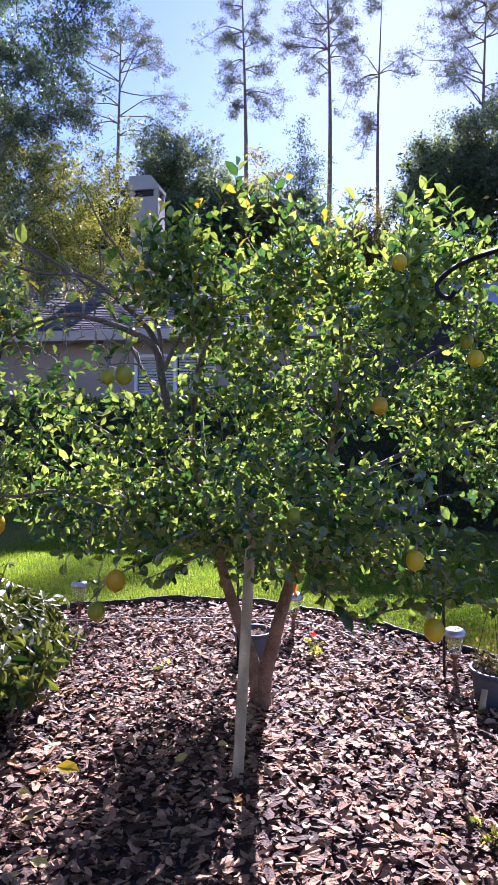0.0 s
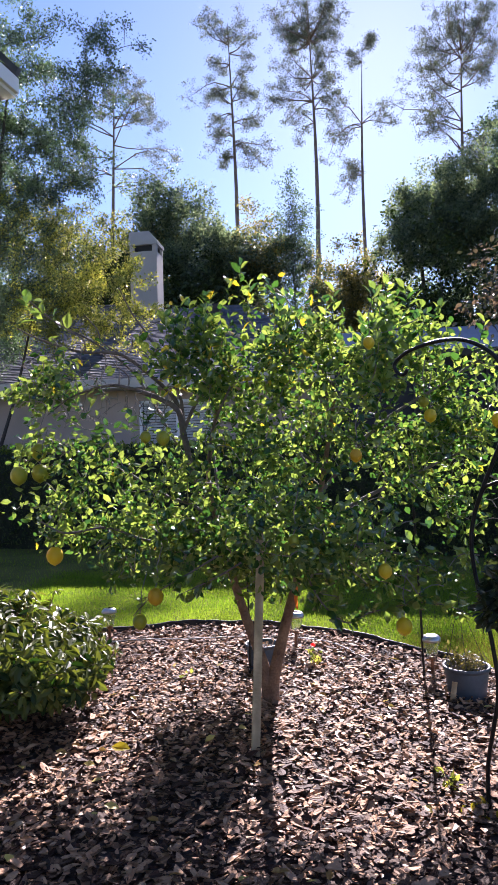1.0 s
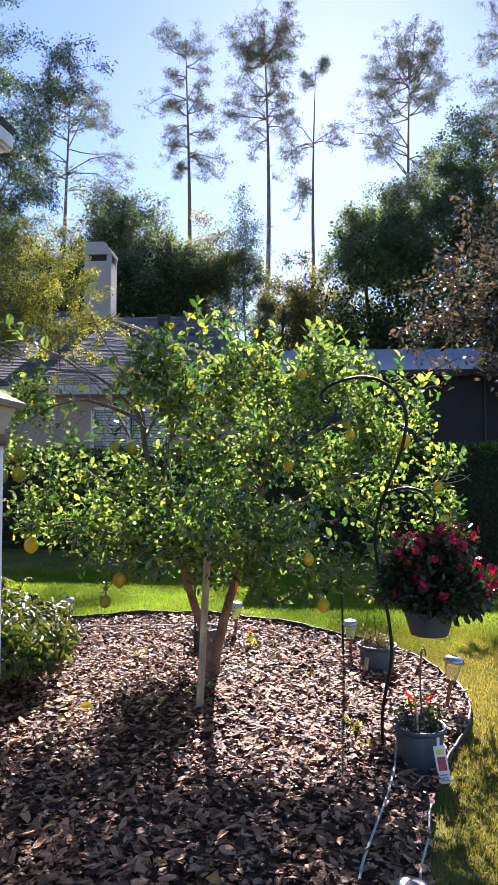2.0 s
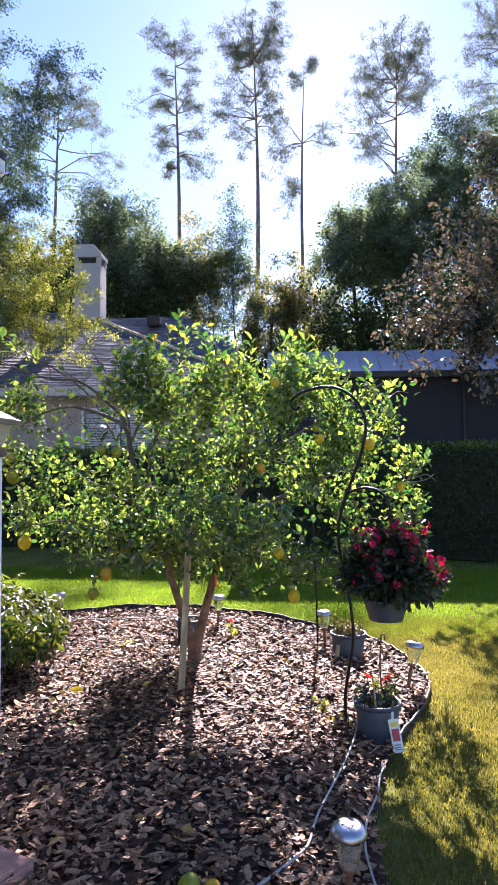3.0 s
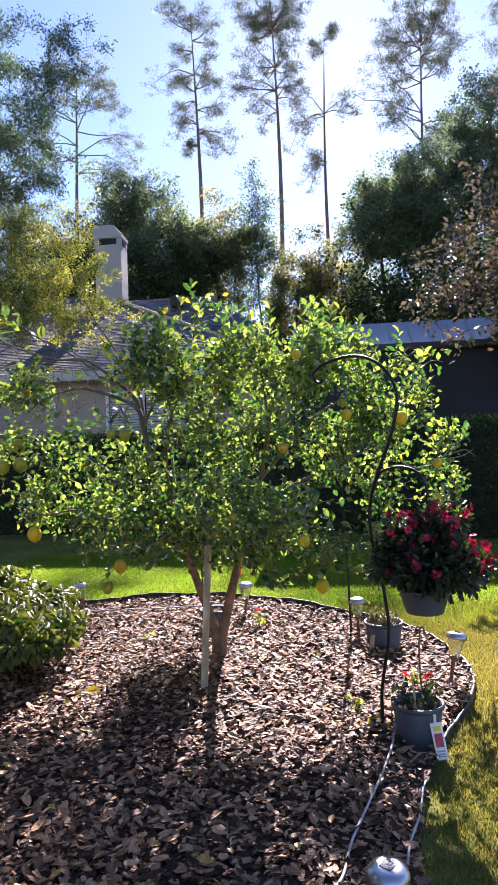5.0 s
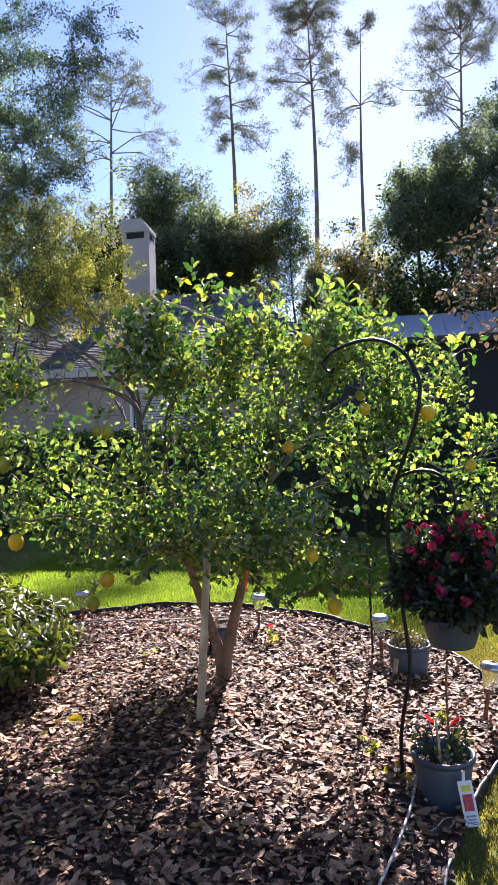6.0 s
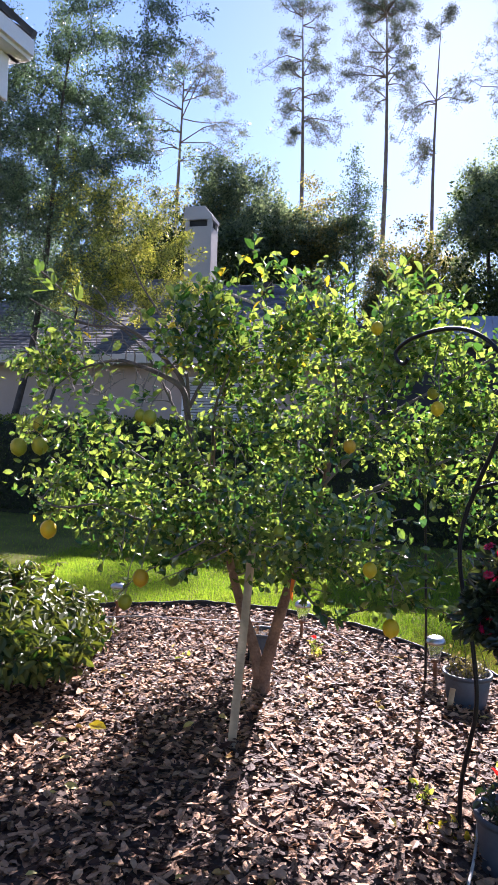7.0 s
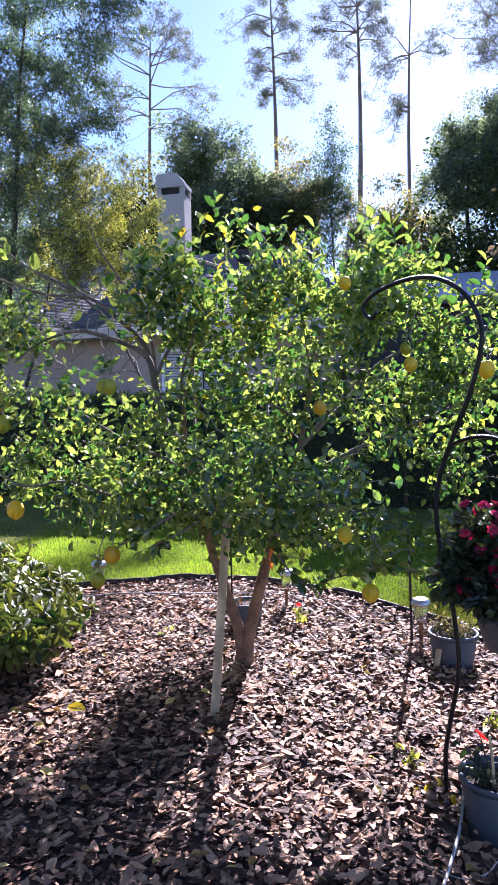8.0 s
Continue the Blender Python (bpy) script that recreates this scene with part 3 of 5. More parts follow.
def pine(at, height, limbs, label, trunk_r=.24, lean=0.0, needles=46, seed=0, fans=5):
    """limbs: (height where it leaves the trunk, reach to the side, rise), each given some depth by chance."""
    r = np.random.default_rng(seed)
    t = thing("pine_tree", (at[0], at[1], 0), label, "tree", "tall pines in the woods")
    hs = np.linspace(0, height, 12)
    trunk = np.array([(lean * h + .22 * math.sin(h * .16 + seed), .1 * math.sin(h * .2), h - (.1 if h == 0 else 0)) for h in hs])
    rad = trunk_r * (1 - .94 * (hs / height) ** 1.4)
    part("trunk", tube(trunk, rad, 9), M_PINEBARK, t, smooth=True)
    limb, where, out = [], [], []
    for z, dx, dz in limbs:
        p0 = np.array([np.interp(z, hs, trunk[:, c]) for c in range(3)])
        for depth in (r.normal() * .5, r.choice((-1, 1)) * (.6 + .5 * r.random())):
            reach = math.hypot(dx, dz)
            f = 1.0 if abs(depth) < .55 else .75
            s = np.linspace(0, 1, 6)[:, None]
            tip = np.array((dx * f, depth * reach, dz * f))
            wob = np.sin(s * 6.3 + r.random() * 6) * s * .12 * reach
            pts = p0 + tip * s + wob * np.array((.3, .3, 1)) + np.array((0, 0, -.35 * dz + .12 * reach)) * np.sin(s * np.pi)
            limb += tube(pts, np.linspace(trunk_r * .2, .014, 6), 5)
            for q in range(3, 6):
                for m in range(fans):
                    d = unit(tip * .4 / reach + r.normal(size=3) * .7 + np.array((0, 0, .2)))
                    e = pts[q] + (pts[q - 1] - pts[q]) * r.random() * .8 + d * (.22 + .24 * reach * r.random())
                    limb += tube([pts[q], (pts[q] + e) / 2 + r.normal(size=3) * .06, e], [.013, .010, .006], 3)
                    where.append(e)
                    out.append(d)
    part("branchwork", limb, M_PINEBARK, t, smooth=True, kind="stuff")
    where, out = np.array(where), np.array(out)
    i = np.repeat(np.arange(len(where)), int(needles * 1.5))
    n = len(i)
    d = unit(out[i] * .45 + unit(r.normal(size=(n, 3))))
    place = where[i] + r.normal(size=(n, 3)) * np.array((.17, .17, .10))
    part("crown", [scatter(NEEDLE, place, frames_of(d, unit(r.normal(size=(n, 3)))), .09 + .11 * r.random(n))], M_NEEDLE, t, kind="stuff")
    return t


def round_top(z, spread, rise, n, seed):
    """Limbs of a rounded pine top."""
    q = np.random.default_rng(seed)
    return [(z - .3 + q.random() * rise * .7, spread * math.cos(a), rise * (.35 + .65 * math.sin(a))) for a in np.linspace(.15, math.pi - .15, n) + q.normal(size=n) * .08]


pine((-16.0, 45), 29.3, [(24.0, 4.4, 1.2), (24.6, -4.0, 2.6), (23.0, -3.6, .2), (22.3, 4.6, -.6), (26.0, 2.6, 1.0), (26.4, -2.4, 1.6), (25.2, 3.4, .6), (21.8, -3.0, -.6), (27.4, 1.6, 1.4), (27.6, -1.4, 1.5), (21.0, 3.2, -1.2)],
     "slender pine with thin half bare crown", seed=3, needles=46)
pine((-7.4, 45), 31.8, [(30.2, -1.9, 1.2), (27.2, -2.9, -.3), (25.3, -1.7, -.6), (28.8, -1.4, .6), (29.6, 1.6, 1.2), (27.2, 1.9, -.2), (24.7, 1.7, .6), (23.1, 2.5, -.6), (23.3, 1.0, -1.5), (23.7, -1.4, -1.2),
                        (22.2, -.8, -.6), (30.7, -.8, 1.9), (30.7, .7, 1.8), (26.2, 1.4, .5), (26.0, -1.2, .5)], "tall slender pine with tufted open crown", seed=5, needles=34)
pine((-1.9, 45), 32.6, round_top(29.5, 2.5, 2.9, 11, 1) + [(27.1, -1.7, 3.6), (27.1, 1.7, 3.0), (27.2, -2.8, 2.2), (27.2, .8, 1.3), (25.5, -3.3, -.4), (25.6, -2.6, .5), (24.1, -1.6, -.5), (25.7, 1.9, -.2), (25.0, 1.6, -.8)],
     "tall pine with dense top and open lower limbs", seed=11, needles=39)
pine((1.55, 45), 29.2, [(28.6, .8, .5), (27.9, -.9, .4), (23.7, -2.6, -2.0), (23.5, -2.0, -1.2), (23.7, 1.9, -.1), (20.2, -1.3, -1.2), (20.5, -.9, .4)], "tall pine with few hanging lower limbs", seed=8, needles=30, trunk_r=.2)
pine((8.0, 45), 29.4, round_top(26.3, 2.7, 3.0, 11, 4) + [(25.2, -2.6, 2.0), (25.4, 2.4, 1.9), (23.2, -4.4, 2.4), (22.6, -2.8, .9), (22.4, 2.4, .8), (21.4, 2.0, -.4), (21.2, -3.4, .4), (20.6, -1.6, -.4), (20.4, 1.6, .3)], "broad topped pine with open crown", seed=14, needles=44, fans=5)
pine((14.9, 44), 33.0, round_top(28.6, 2.6, 3.4, 9, 6) + [(26.5, -3.0, .4), (24.8, -3.2, -.3), (25.6, -2.4, 1.0), (24.0, -3.4, .6), (22.8, 2.6, .2), (23.5, -2.4, .2), (25.2, 2.4, .2), (22.0, -2.6, -.4)], "tall pine standing over the woods edge", seed=17, needles=39)


def dome(x, y, z, r, h, n=5, seed=0, share=1.0):
    """A lumpy crown of several ellipsoids round a centre."""
    q = np.random.default_rng(seed)
    out = [((x, y, z), (r * .75, r * .75, h * .8), share)]
    for k in range(n):
        a = 6.283 * (k + q.random() * .6) / n
        out.append(((x + r * .62 * math.cos(a), y + r * .62 * math.sin(a), z + h * (q.random() - .45) * .9), (r * .45, r * .45, h * .42), share * .45))
    return out


WOODS = "dense evergreen trees of the woods edge"
# x, y, top, spread, height of the crown, leaf, leaves, gap
for k, (x, y, top, r, h, mat, n, gap) in enumerate((
        (-7.1, 31, 15.6, 3.0, 6.2, M_DARKLEAF, 52000, -.30), (-4.3, 31.6, 13.6, 1.9, 5.6, M_OLIVELEAF, 18000, -.04), (-10.6, 33, 14.4, 3.0, 6.2, M_OLIVELEAF, 26000, -.2),
        (-15.0, 33, 15.0, 4.2, 6.6, M_DARKLEAF, 16000, -.2), (-20.5, 31, 17.0, 5.0, 7.0, M_DARKLEAF, 9000, -.2),
        (-.3, 32, 11.8, 1.7, 4.6, M_OLIVELEAF, 12000, -.05), (1.5, 32.6, 11.0, 1.9, 4.6, M_OLIVELEAF, 13000, -.1),
        (3.7, 31, 15.0, 2.0, 6.2, M_DARKLEAF, 27000, -.22), (6.4, 31.8, 17.5, 2.6, 7.6, M_DARKLEAF, 40000, -.24), (9.4, 31, 18.8, 2.7, 8.2, M_OAKLEAF, 34000, -.14),
        (12.6, 30, 19.6, 3.2, 8.4, M_DARKLEAF, 24000, -.2), (16.5, 29, 19.0, 4.0, 8.0, M_DARKLEAF, 10000, -.2))):
    woods_tree("evergreen_tree", (x, y), top, dome(0, 0, top - h * .62, r, h * .62, 8, k) + dome(0, 0, top * .48, r * 1.0, top * .3, 6, k + 50, .9), mat, int(n * 1.9), .108, "dense dark evergreen tree at the edge of the woods", .22, group=WOODS, tips=int(110 * r * r), spread=4.6, template=WIDE, lumps=1.15, gap=gap + .04)
# slim pale trees between the oaks, with light through them
woods_tree("young_tree", (-2.1, 31), 15.3, [((0, 0, 12.2), (.8, .8, 2.8), .7), ((-.4, 0, 10.4), (1.5, 1.2, 2.6), 1), ((.7, 0, 8.6), (1.7, 1.2, 2.6), .9)], M_OAKLEAF, 19000, .105, "slim young tree with open grey green crown", .09, tips=520, spread=3.4, lumps=1.6, gap=-.25)
woods_tree("young_tree", (-3.3, 31.6), 13.0, [((0, 0, 9.6), (1.0, 1.0, 3.4), 1)], M_OAKLEAF, 8000, .105, "slim young tree with open grey green crown", .08, tips=320, spread=3.4, lumps=1.6, gap=-.25)
# understorey that closes the view under the crowns
for k in range(13):
    x = -21 + k * 3.6
    tall = 8.4 if 1.5 < x < 2.5 else 6.0 if -6 < x < 2 else 11.0
    woods_tree("understorey_bush", (x, 27.4 + (k % 3) * 1.1), tall, [((0, 0, tall * .5), (2.7, 1.8, tall * .48), 1)], M_HEDGE, 13000, .22, "dark understorey bush under the tall trees", .10, group="understorey bushes", tips=220, spread=4.2, lumps=.7, gap=-.5)
# trees between hedge and house
woods_tree("laurel_oak", (-7.35, 11.85), 11.5, [((0.8, .2, 6.2), (1.9, 1.4, 2.9), 1), ((1.4, .2, 9.6), (.85, .8, 1.8), .32), ((2.95, .3, 9.2), (.6, .6, .9), .12), ((2.3, .2, 7.6), (.8, .7, 1.2), .2), ((-0.9, 0, 6.4), (1.4, 1.2, 2.6), .5),
                                             ((0.4, 0, 4.2), (1.6, 1.0, .7), .15), ((0.2, 0, 8.4), (.8, .8, 1.2), .2), ((.4, .2, 7.2), (1.9, 1.2, 1.9), .6)], M_OAKLEAF, 150000, .053, "tall laurel oak with loose glossy crown behind the hedge", .085, lean=.16, tips=1200, spread=4.6, lumps=1.9, gap=-.28)
woods_tree("privet_tree", (-6.9, 11.85), 6.4, [((2.25, .1, 5.0), (1.15, .9, 1.3), 1), ((1.7, .1, 4.3), (1.1, .8, .6), .3), ((3.1, 0, 4.3), (.5, .5, .5), .14), ((1.35, 0, 5.9), (.8, .6, .7), .3)], M_GOLDLEAF, 34000, .05, "yellow green privet tree before the roof", .05, lean=.26, tips=480, spread=3.4, lumps=1.9, gap=-.25)
woods_tree("magnolia_tree", (5.05, 10.2), 7.8, [((-.48, 0, 4.7), (1.6, 1.1, 1.42), 1), ((.28, .1, 6.6), (1.25, 1.0, 1.25), .6), ((-.85, -.1, 3.57), (1.05, .8, .52), .3), ((-1.7, -.1, 3.95), (1.05, .7, .7), .4)], M_MAGLEAF, 14000, .10, "magnolia with glossy brown backed leaves over the hedge", .12, tips=420, template=BROAD, flat=1.1, spread=3.0, lumps=1.5, gap=-.12)


# ---- hedge ----
def hedge():
    h = thing("clipped_hedge", (0, 0, 0), "clipped dark green hedge along the back of the lawn", "hedge")
    front = smooth_line([(-12, 11.2), (-7, 10.7), (-3, 10.35), (.6, 9.9), (3, 9.05), (6, 7.9), (9.5, 6.6)], 8)
    t = unit(np.gradient(front, axis=0))
    back = np.stack([-t[:, 1], t[:, 0]], -1)
    H, W = 1.72, 1.0
    prof = [(.12, 0), (.06, .5), (.06, H * .8), (.16, H - .1), (.5, H - .04), (.86, H - .1), (.95, .5), (.9, 0)]
    v = np.array([[(*(p + b * (d * W)), z + .03 * noise.noise((p[0] * 2, d * 3, z * 2))) for d, z in prof] for p, b in zip(front, back)])
    n, m = v.shape[:2]
    i, j = np.meshgrid(np.arange(n - 1), np.arange(m - 1), indexing="ij")
    a = i * m + j
    # near-black core: the shade between the leaves is put into its colour
    part("shade_core", [(v.reshape(-1, 3), np.stack([a, a + 1, a + m + 1, a + m], -1).reshape(-1, 4))], M_HEDGECORE, h)
    stems = []
    for k in range(0, n, 1):
        p = front[k] + back[k] * .45
        stems += tube([(*p, -.05), (p[0] + .05, p[1], .5), (p[0] - .03, p[1], 1.0)], [.03, .025, .015], 5)
    part("stems", stems, M_BARK, h)
    N = 46000
    k = rng.random(N) * (n - 1)
    k0 = k.astype(int)
    f = (k - k0)[:, None]
    p = front[k0] * (1 - f) + front[k0 + 1] * f
    b = back[k0]
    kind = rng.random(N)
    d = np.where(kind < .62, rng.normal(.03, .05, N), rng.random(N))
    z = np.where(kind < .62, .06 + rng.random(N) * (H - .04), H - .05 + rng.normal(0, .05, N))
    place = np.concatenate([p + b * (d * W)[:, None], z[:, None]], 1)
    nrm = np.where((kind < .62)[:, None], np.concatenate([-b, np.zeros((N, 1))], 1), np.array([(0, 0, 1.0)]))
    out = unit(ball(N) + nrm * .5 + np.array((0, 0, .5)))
    # top leaves take a lighter sunlit colour, front leaves a darker shaded one
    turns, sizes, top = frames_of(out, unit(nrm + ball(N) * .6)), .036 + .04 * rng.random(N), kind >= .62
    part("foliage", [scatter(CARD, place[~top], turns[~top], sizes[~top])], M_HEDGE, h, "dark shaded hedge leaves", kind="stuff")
    part("top_growth", [scatter(CARD, place[top] + np.array((0, 0, .02)), turns[top], sizes[top])], M_HEDGELIT, h, "yellow green leaves on the clipped top, sunlit by colour", kind="stuff")


# the hedge leaf again, its colour lightened for sun on the top
M_HEDGELIT = leaf_material("sunlit hedge leaf", (.05, .085, .012), (.15, .20, .03), thin=0.5, rough=0.4, tint=(2.0, 1.9, .6))
M_HEDGECORE = material("shaded hedge core", (.008, .012, .005), (.02, .028, .01), 8, 0.95, bump=0.8, fine=40)
hedge()


# ---- the citrus tree ----
def lemon_profile(r, long=1.12, nip=.12):
    a = np.linspace(-np.pi / 2, np.pi / 2, 11)
    prof = [(r * math.cos(t), r * long * math.sin(t)) for t in a]
    prof[0] = (.001, -r * (long + nip))
    prof[1] = (r * .2, -r * long * .99)
    prof[-1] = (.001, r * long * .97)
    return prof


def citrus_tree():
    base = np.array((-.04, 3.55, 0))
    t = thing("lemon_tree", tuple(base), "two stemmed lemon tree with glossy leaves and ripe fruit", "tree")
    left = smooth_line([(-.01, 0, -.06), (-.015, 0, .10), (-.045, .01, .25), (-.13, .02, .48), (-.205, .02, .72), (-.29, .05, 1.0), (-.36, .1, 1.35), (-.30, .12, 1.75)], 4)
    right = smooth_line([(.01, 0, -.06), (.012, 0, .12), (.04, .0, .25), (.10, -.01, .48), (.17, .0, .72), (.27, .02, 1.0), (.34, .05, 1.35), (.42, .05, 1.8)], 4)
    hl, hr = np.linspace(.041, .010, len(left)), np.linspace(.045, .010, len(right))
    hl[:4] = .040
    hr[:4] *= [1.3, 1.15, 1.05, 1]
    part("trunk", tube(left, hl, 12), M_BARK, t, smooth=True)
    part("trunk", tube(right, hr, 12), M_BARK, t, smooth=True)
    nodes = [(p, r) for p, r in zip(left[12:], hl[12:])] + [(p, r) for p, r in zip(right[12:], hr[12:])]
    # main limbs
    limb = []
    lower = (([(-.27, .05, 1.0), (-.42, -.02, 1.16), (-.6, .02, 1.22), (-.78, -.12, 1.36), (-.98, -.08, 1.46), (-1.2, -.2, 1.5), (-1.42, -.2, 1.44)], .016),
             ([(-.30, .08, 1.15), (-.55, .05, 1.55), (-.78, .05, 1.95), (-1.0, -.05, 2.15), (-1.2, -.12, 2.26), (-1.36, -.18, 2.4)], .011),
             ([(-.25, .04, .95), (-.4, -.2, 1.03), (-.58, -.38, 1.0), (-.8, -.44, 1.08), (-1.0, -.52, 1.06), (-1.15, -.5, 1.12)], .012),
             ([(-.3, .1, 1.2), (-.4, .45, 1.5), (-.5, .75, 1.8)], .016),
             ([(.24, .02, 1.0), (.6, .1, 1.2), (.95, .3, 1.35), (1.3, .4, 1.5)], .022),
             ([(.30, .03, 1.2), (.65, .15, 1.6), (1.05, .3, 1.85), (1.45, .35, 2.1)], .017))
    upper = (([(.2, .0, .9), (.45, -.45, .98), (.75, -.6, .95)], .016),
             ([(.3, .05, 1.2), (.5, .5, 1.45), (.7, .8, 1.7)], .016),
             ([(.38, .05, 1.6), (.35, -.1, 1.95), (.2, -.15, 2.25)], .013),
             ([(-.36, .1, 1.35), (-.25, -.25, 1.6), (-.1, -.5, 1.8)], .014),
             ([(.34, .05, 1.35), (.25, -.4, 1.45), (.3, -.75, 1.4)], .014))
    for pts, r in lower + upper:
        c = smooth_line(pts, 4)
        rr = np.linspace(r * .72, .005, len(c))
        part("limb", tube(c, rr, 8), M_LIMB, t, smooth=True)
        nodes += list(zip(c[2:], rr[2:]))
    # grey limbs of the half bare arm
    arm = (([(-.42, 0, 1.3), (-.46, -.08, 1.58), (-.48, -.13, 1.72), (-.6, -.15, 1.8), (-.77, -.15, 1.86), (-.87, -.15, 1.88), (-1.0, -.15, 1.86), (-1.14, -.15, 1.81), (-1.27, -.15, 1.72)], .021),
           ([(-.46, -.08, 1.58), (-.5, -.1, 1.78), (-.63, -.1, 1.92), (-.78, -.1, 2.04), (-.88, -.1, 2.08), (-1.05, -.1, 2.09), (-1.22, -.1, 2.14), (-1.39, -.1, 2.21), (-1.48, -.1, 2.26)], .015),
           ([(-.46, -.06, 1.62), (-.49, -.05, 1.83), (-.58, -.05, 2.01), (-.68, -.05, 2.19), (-.77, -.05, 2.32), (-.85, -.05, 2.48)], .011))
    forks = (([(-.46, -.06, 1.62), (-.38, -.05, 1.78), (-.23, -.05, 1.92), (-.12, -.05, 1.98)], .012),
             ([(-1.05, -.1, 2.09), (-1.06, -.1, 2.17), (-1.17, -.1, 2.24), (-1.2, -.1, 2.32)], .005),
             ([(-.83, -.1, 2.07), (-.93, -.13, 2.14), (-.96, -.13, 2.22), (-1.04, -.13, 2.31)], .005))
    for pts, r in arm + forks:
        c = smooth_line(pts, 4)
        rr = np.linspace(r, .0035, len(c))
        part("limb", tube(c, rr, 7), M_LIMB, t, "dark grey half bare limb", smooth=True)
        nodes += list(zip(c[6:], rr[6:]))
    high = [((.08, -.02, 1.5), (.98, .66, .66), .84), ((.05, 0, 2.0), (.55, .6, .46), .34), ((.62, 0, 1.95), (.45, .6, .38), .26), ((.72, .3, 2.06), (.42, .36, .26), .20), ((-.40, -.1, 2.0), (.26, .34, .26), .10)]
    middle = [((-.95, -.25, 1.28), (.62, .55, .34), .20), ((-1.35, -.2, 1.45), (.35, .45, .25), .07), ((1.15, .42, 1.45), (.5, .42, .55), .46), ((1.45, .35, 2.0), (.24, .3, .16), .06), ((.92, .4, 1.78), (.4, .3, .3), .22), ((1.5, .4, 1.12), (.28, .35, .28), .09), ((1.72, .4, 1.48), (.16, .2, .1), .02)]
    low_skirt = [((-.66, -.28, .98), (.32, .42, .22), .11), ((-.74, .22, 1.02), (.26, .3, .16), .06), ((.5, -.62, .95), (.62, .25, .24), .17), ((-.08, .25, .9), (.32, .5, .26), .24), ((-.32, -.25, .98), (.3, .3, .16), .12), ((-.12, .2, .78), (.35, .5, .14), .10), ((-.16, .72, .86), (.34, .36, .28), .28), ((-1.0, -.35, 1.12), (.3, .3, .1), .02), ((.18, -.42, 1.16), (.5, .3, .24), .04), ((.28, -.32, .92), (.34, .2, .10), .08), ((.36, -.76, 1.10), (.5, .22, .26), .13)]
    blobs = [(c, (r[0], r[1] * .76, r[2]), w) for c, r, w in high + middle] + low_skirt
    tips = in_blobs(1560, blobs)
    keep = np.array([noise.noise(tuple(q * 2.6)) > -.26 for q in tips])
    keep &= ~((tips[:, 0] < -.62) & (tips[:, 2] > 1.6) & (rng.random(len(tips)) < .7))
    tips = tips[keep]
    low = tips[:, 2] < .62 * (tips[:, 1] + base[1] - 1.95)
    tips = tips[~(low & (tips[:, 0] > .04) & (tips[:, 0] < 1.0) & (rng.random(len(tips)) < .88))]
    tips = tips[(tips[:, 2] < 1.55) | (rng.random(len(tips)) < .78)]
    # the half bare upper arm
    bare = in_blobs(150, [((-1.0, -.1, 1.88), (.5, .4, .34), 1)])
    chunks, ends = grow(tips, nodes, .022, .10, .003)
    dry, more = grow(bare, nodes, .026, .15, .0034, .16)
    part("dead_twigwork", dry, M_TWIG, t, "bare grey twigs of the half dead arm", smooth=True, kind="stuff")
    part("branchwork", chunks, M_TWIG, t, "thin grey twigs, partly bare", smooth=True, kind="stuff")
    full = [e for e in ends if not (e[0][0] < -.68 and e[0][2] > 1.62)]
    thinly = [e for e in ends if e[0][0] < -.68 and e[0][2] > 1.62] + more
    leafy, more_ends = grow(in_blobs(30, [((-1.31, -.15, 1.84), (.2, .22, .1), 1), ((-1.17, -.15, 1.99), (.14, .2, .07), .4)]), nodes, .02, .1, .003)
    part("branchwork", leafy, M_TWIG, t, smooth=True, kind="stuff")
    full += more_ends
    p, f, s = tuft(full, 15, .125, .0505, droop=.2, along=.95, flat=.2)
    p2, f2, s2 = tuft(thinly[::3], 2, .07, .066, droop=.2)
    shoot = [(np.array(e), unit(np.array((-.3, -.1, .8))), np.array([np.array(e) + (.0, 0, -.16)] * 4)) for e in ((-1.28, -.15, 2.36), (-1.18, -.12, 2.28), (-1.38, -.2, 2.42))]
    p3, f3, s3 = tuft(shoot, 5, .07, .10, droop=0)
    # low hanging twigs under the crown, with few leaves
    hang = ([(0.277, -0.650, 0.863), (0.349, -0.650, 0.728), (0.459, -0.650, 0.638), (0.563, -0.650, 0.682), (0.692, -0.650, 0.715), (0.820, -0.650, 0.735), (0.947, -0.650, 0.715), (1.035, -0.650, 0.674)],
            [(-0.031, -0.700, 0.930), (-0.140, -0.700, 0.867), (-0.245, -0.700, 0.817), (-0.346, -0.700, 0.773)],
            [(-0.144, -0.700, 0.963), (-0.310, -0.700, 0.867), (-0.422, -0.700, 0.805), (-0.512, -0.700, 0.739), (-0.576, -0.700, 0.670)])
    spray = ([(1.3, .3, 1.3), (1.41, .34, 1.25), (1.522, .35, 1.274), (1.60, .35, 1.331), (1.691, .35, 1.36), (1.755, .35, 1.37), (1.818, .35, 1.32)], [(1.60, .35, 1.331), (1.658, .35, 1.404), (1.73, .35, 1.443), (1.757, .35, 1.50)],
             [(1.56, .35, 1.30), (1.66, .34, 1.315), (1.74, .33, 1.335), (1.80, .33, 1.375)])
    for pts in spray:
        c = smooth_line(pts, 4)
        part("limb", tube(c, np.linspace(.0065, .003, len(c)), 6), M_TWIG, t, "bare pale twig", smooth=True)
    tip_leaf = np.array([(1.757, .35, 1.50), (1.73, .35, 1.445), (1.66, .35, 1.41), (1.75, .34, 1.48)])
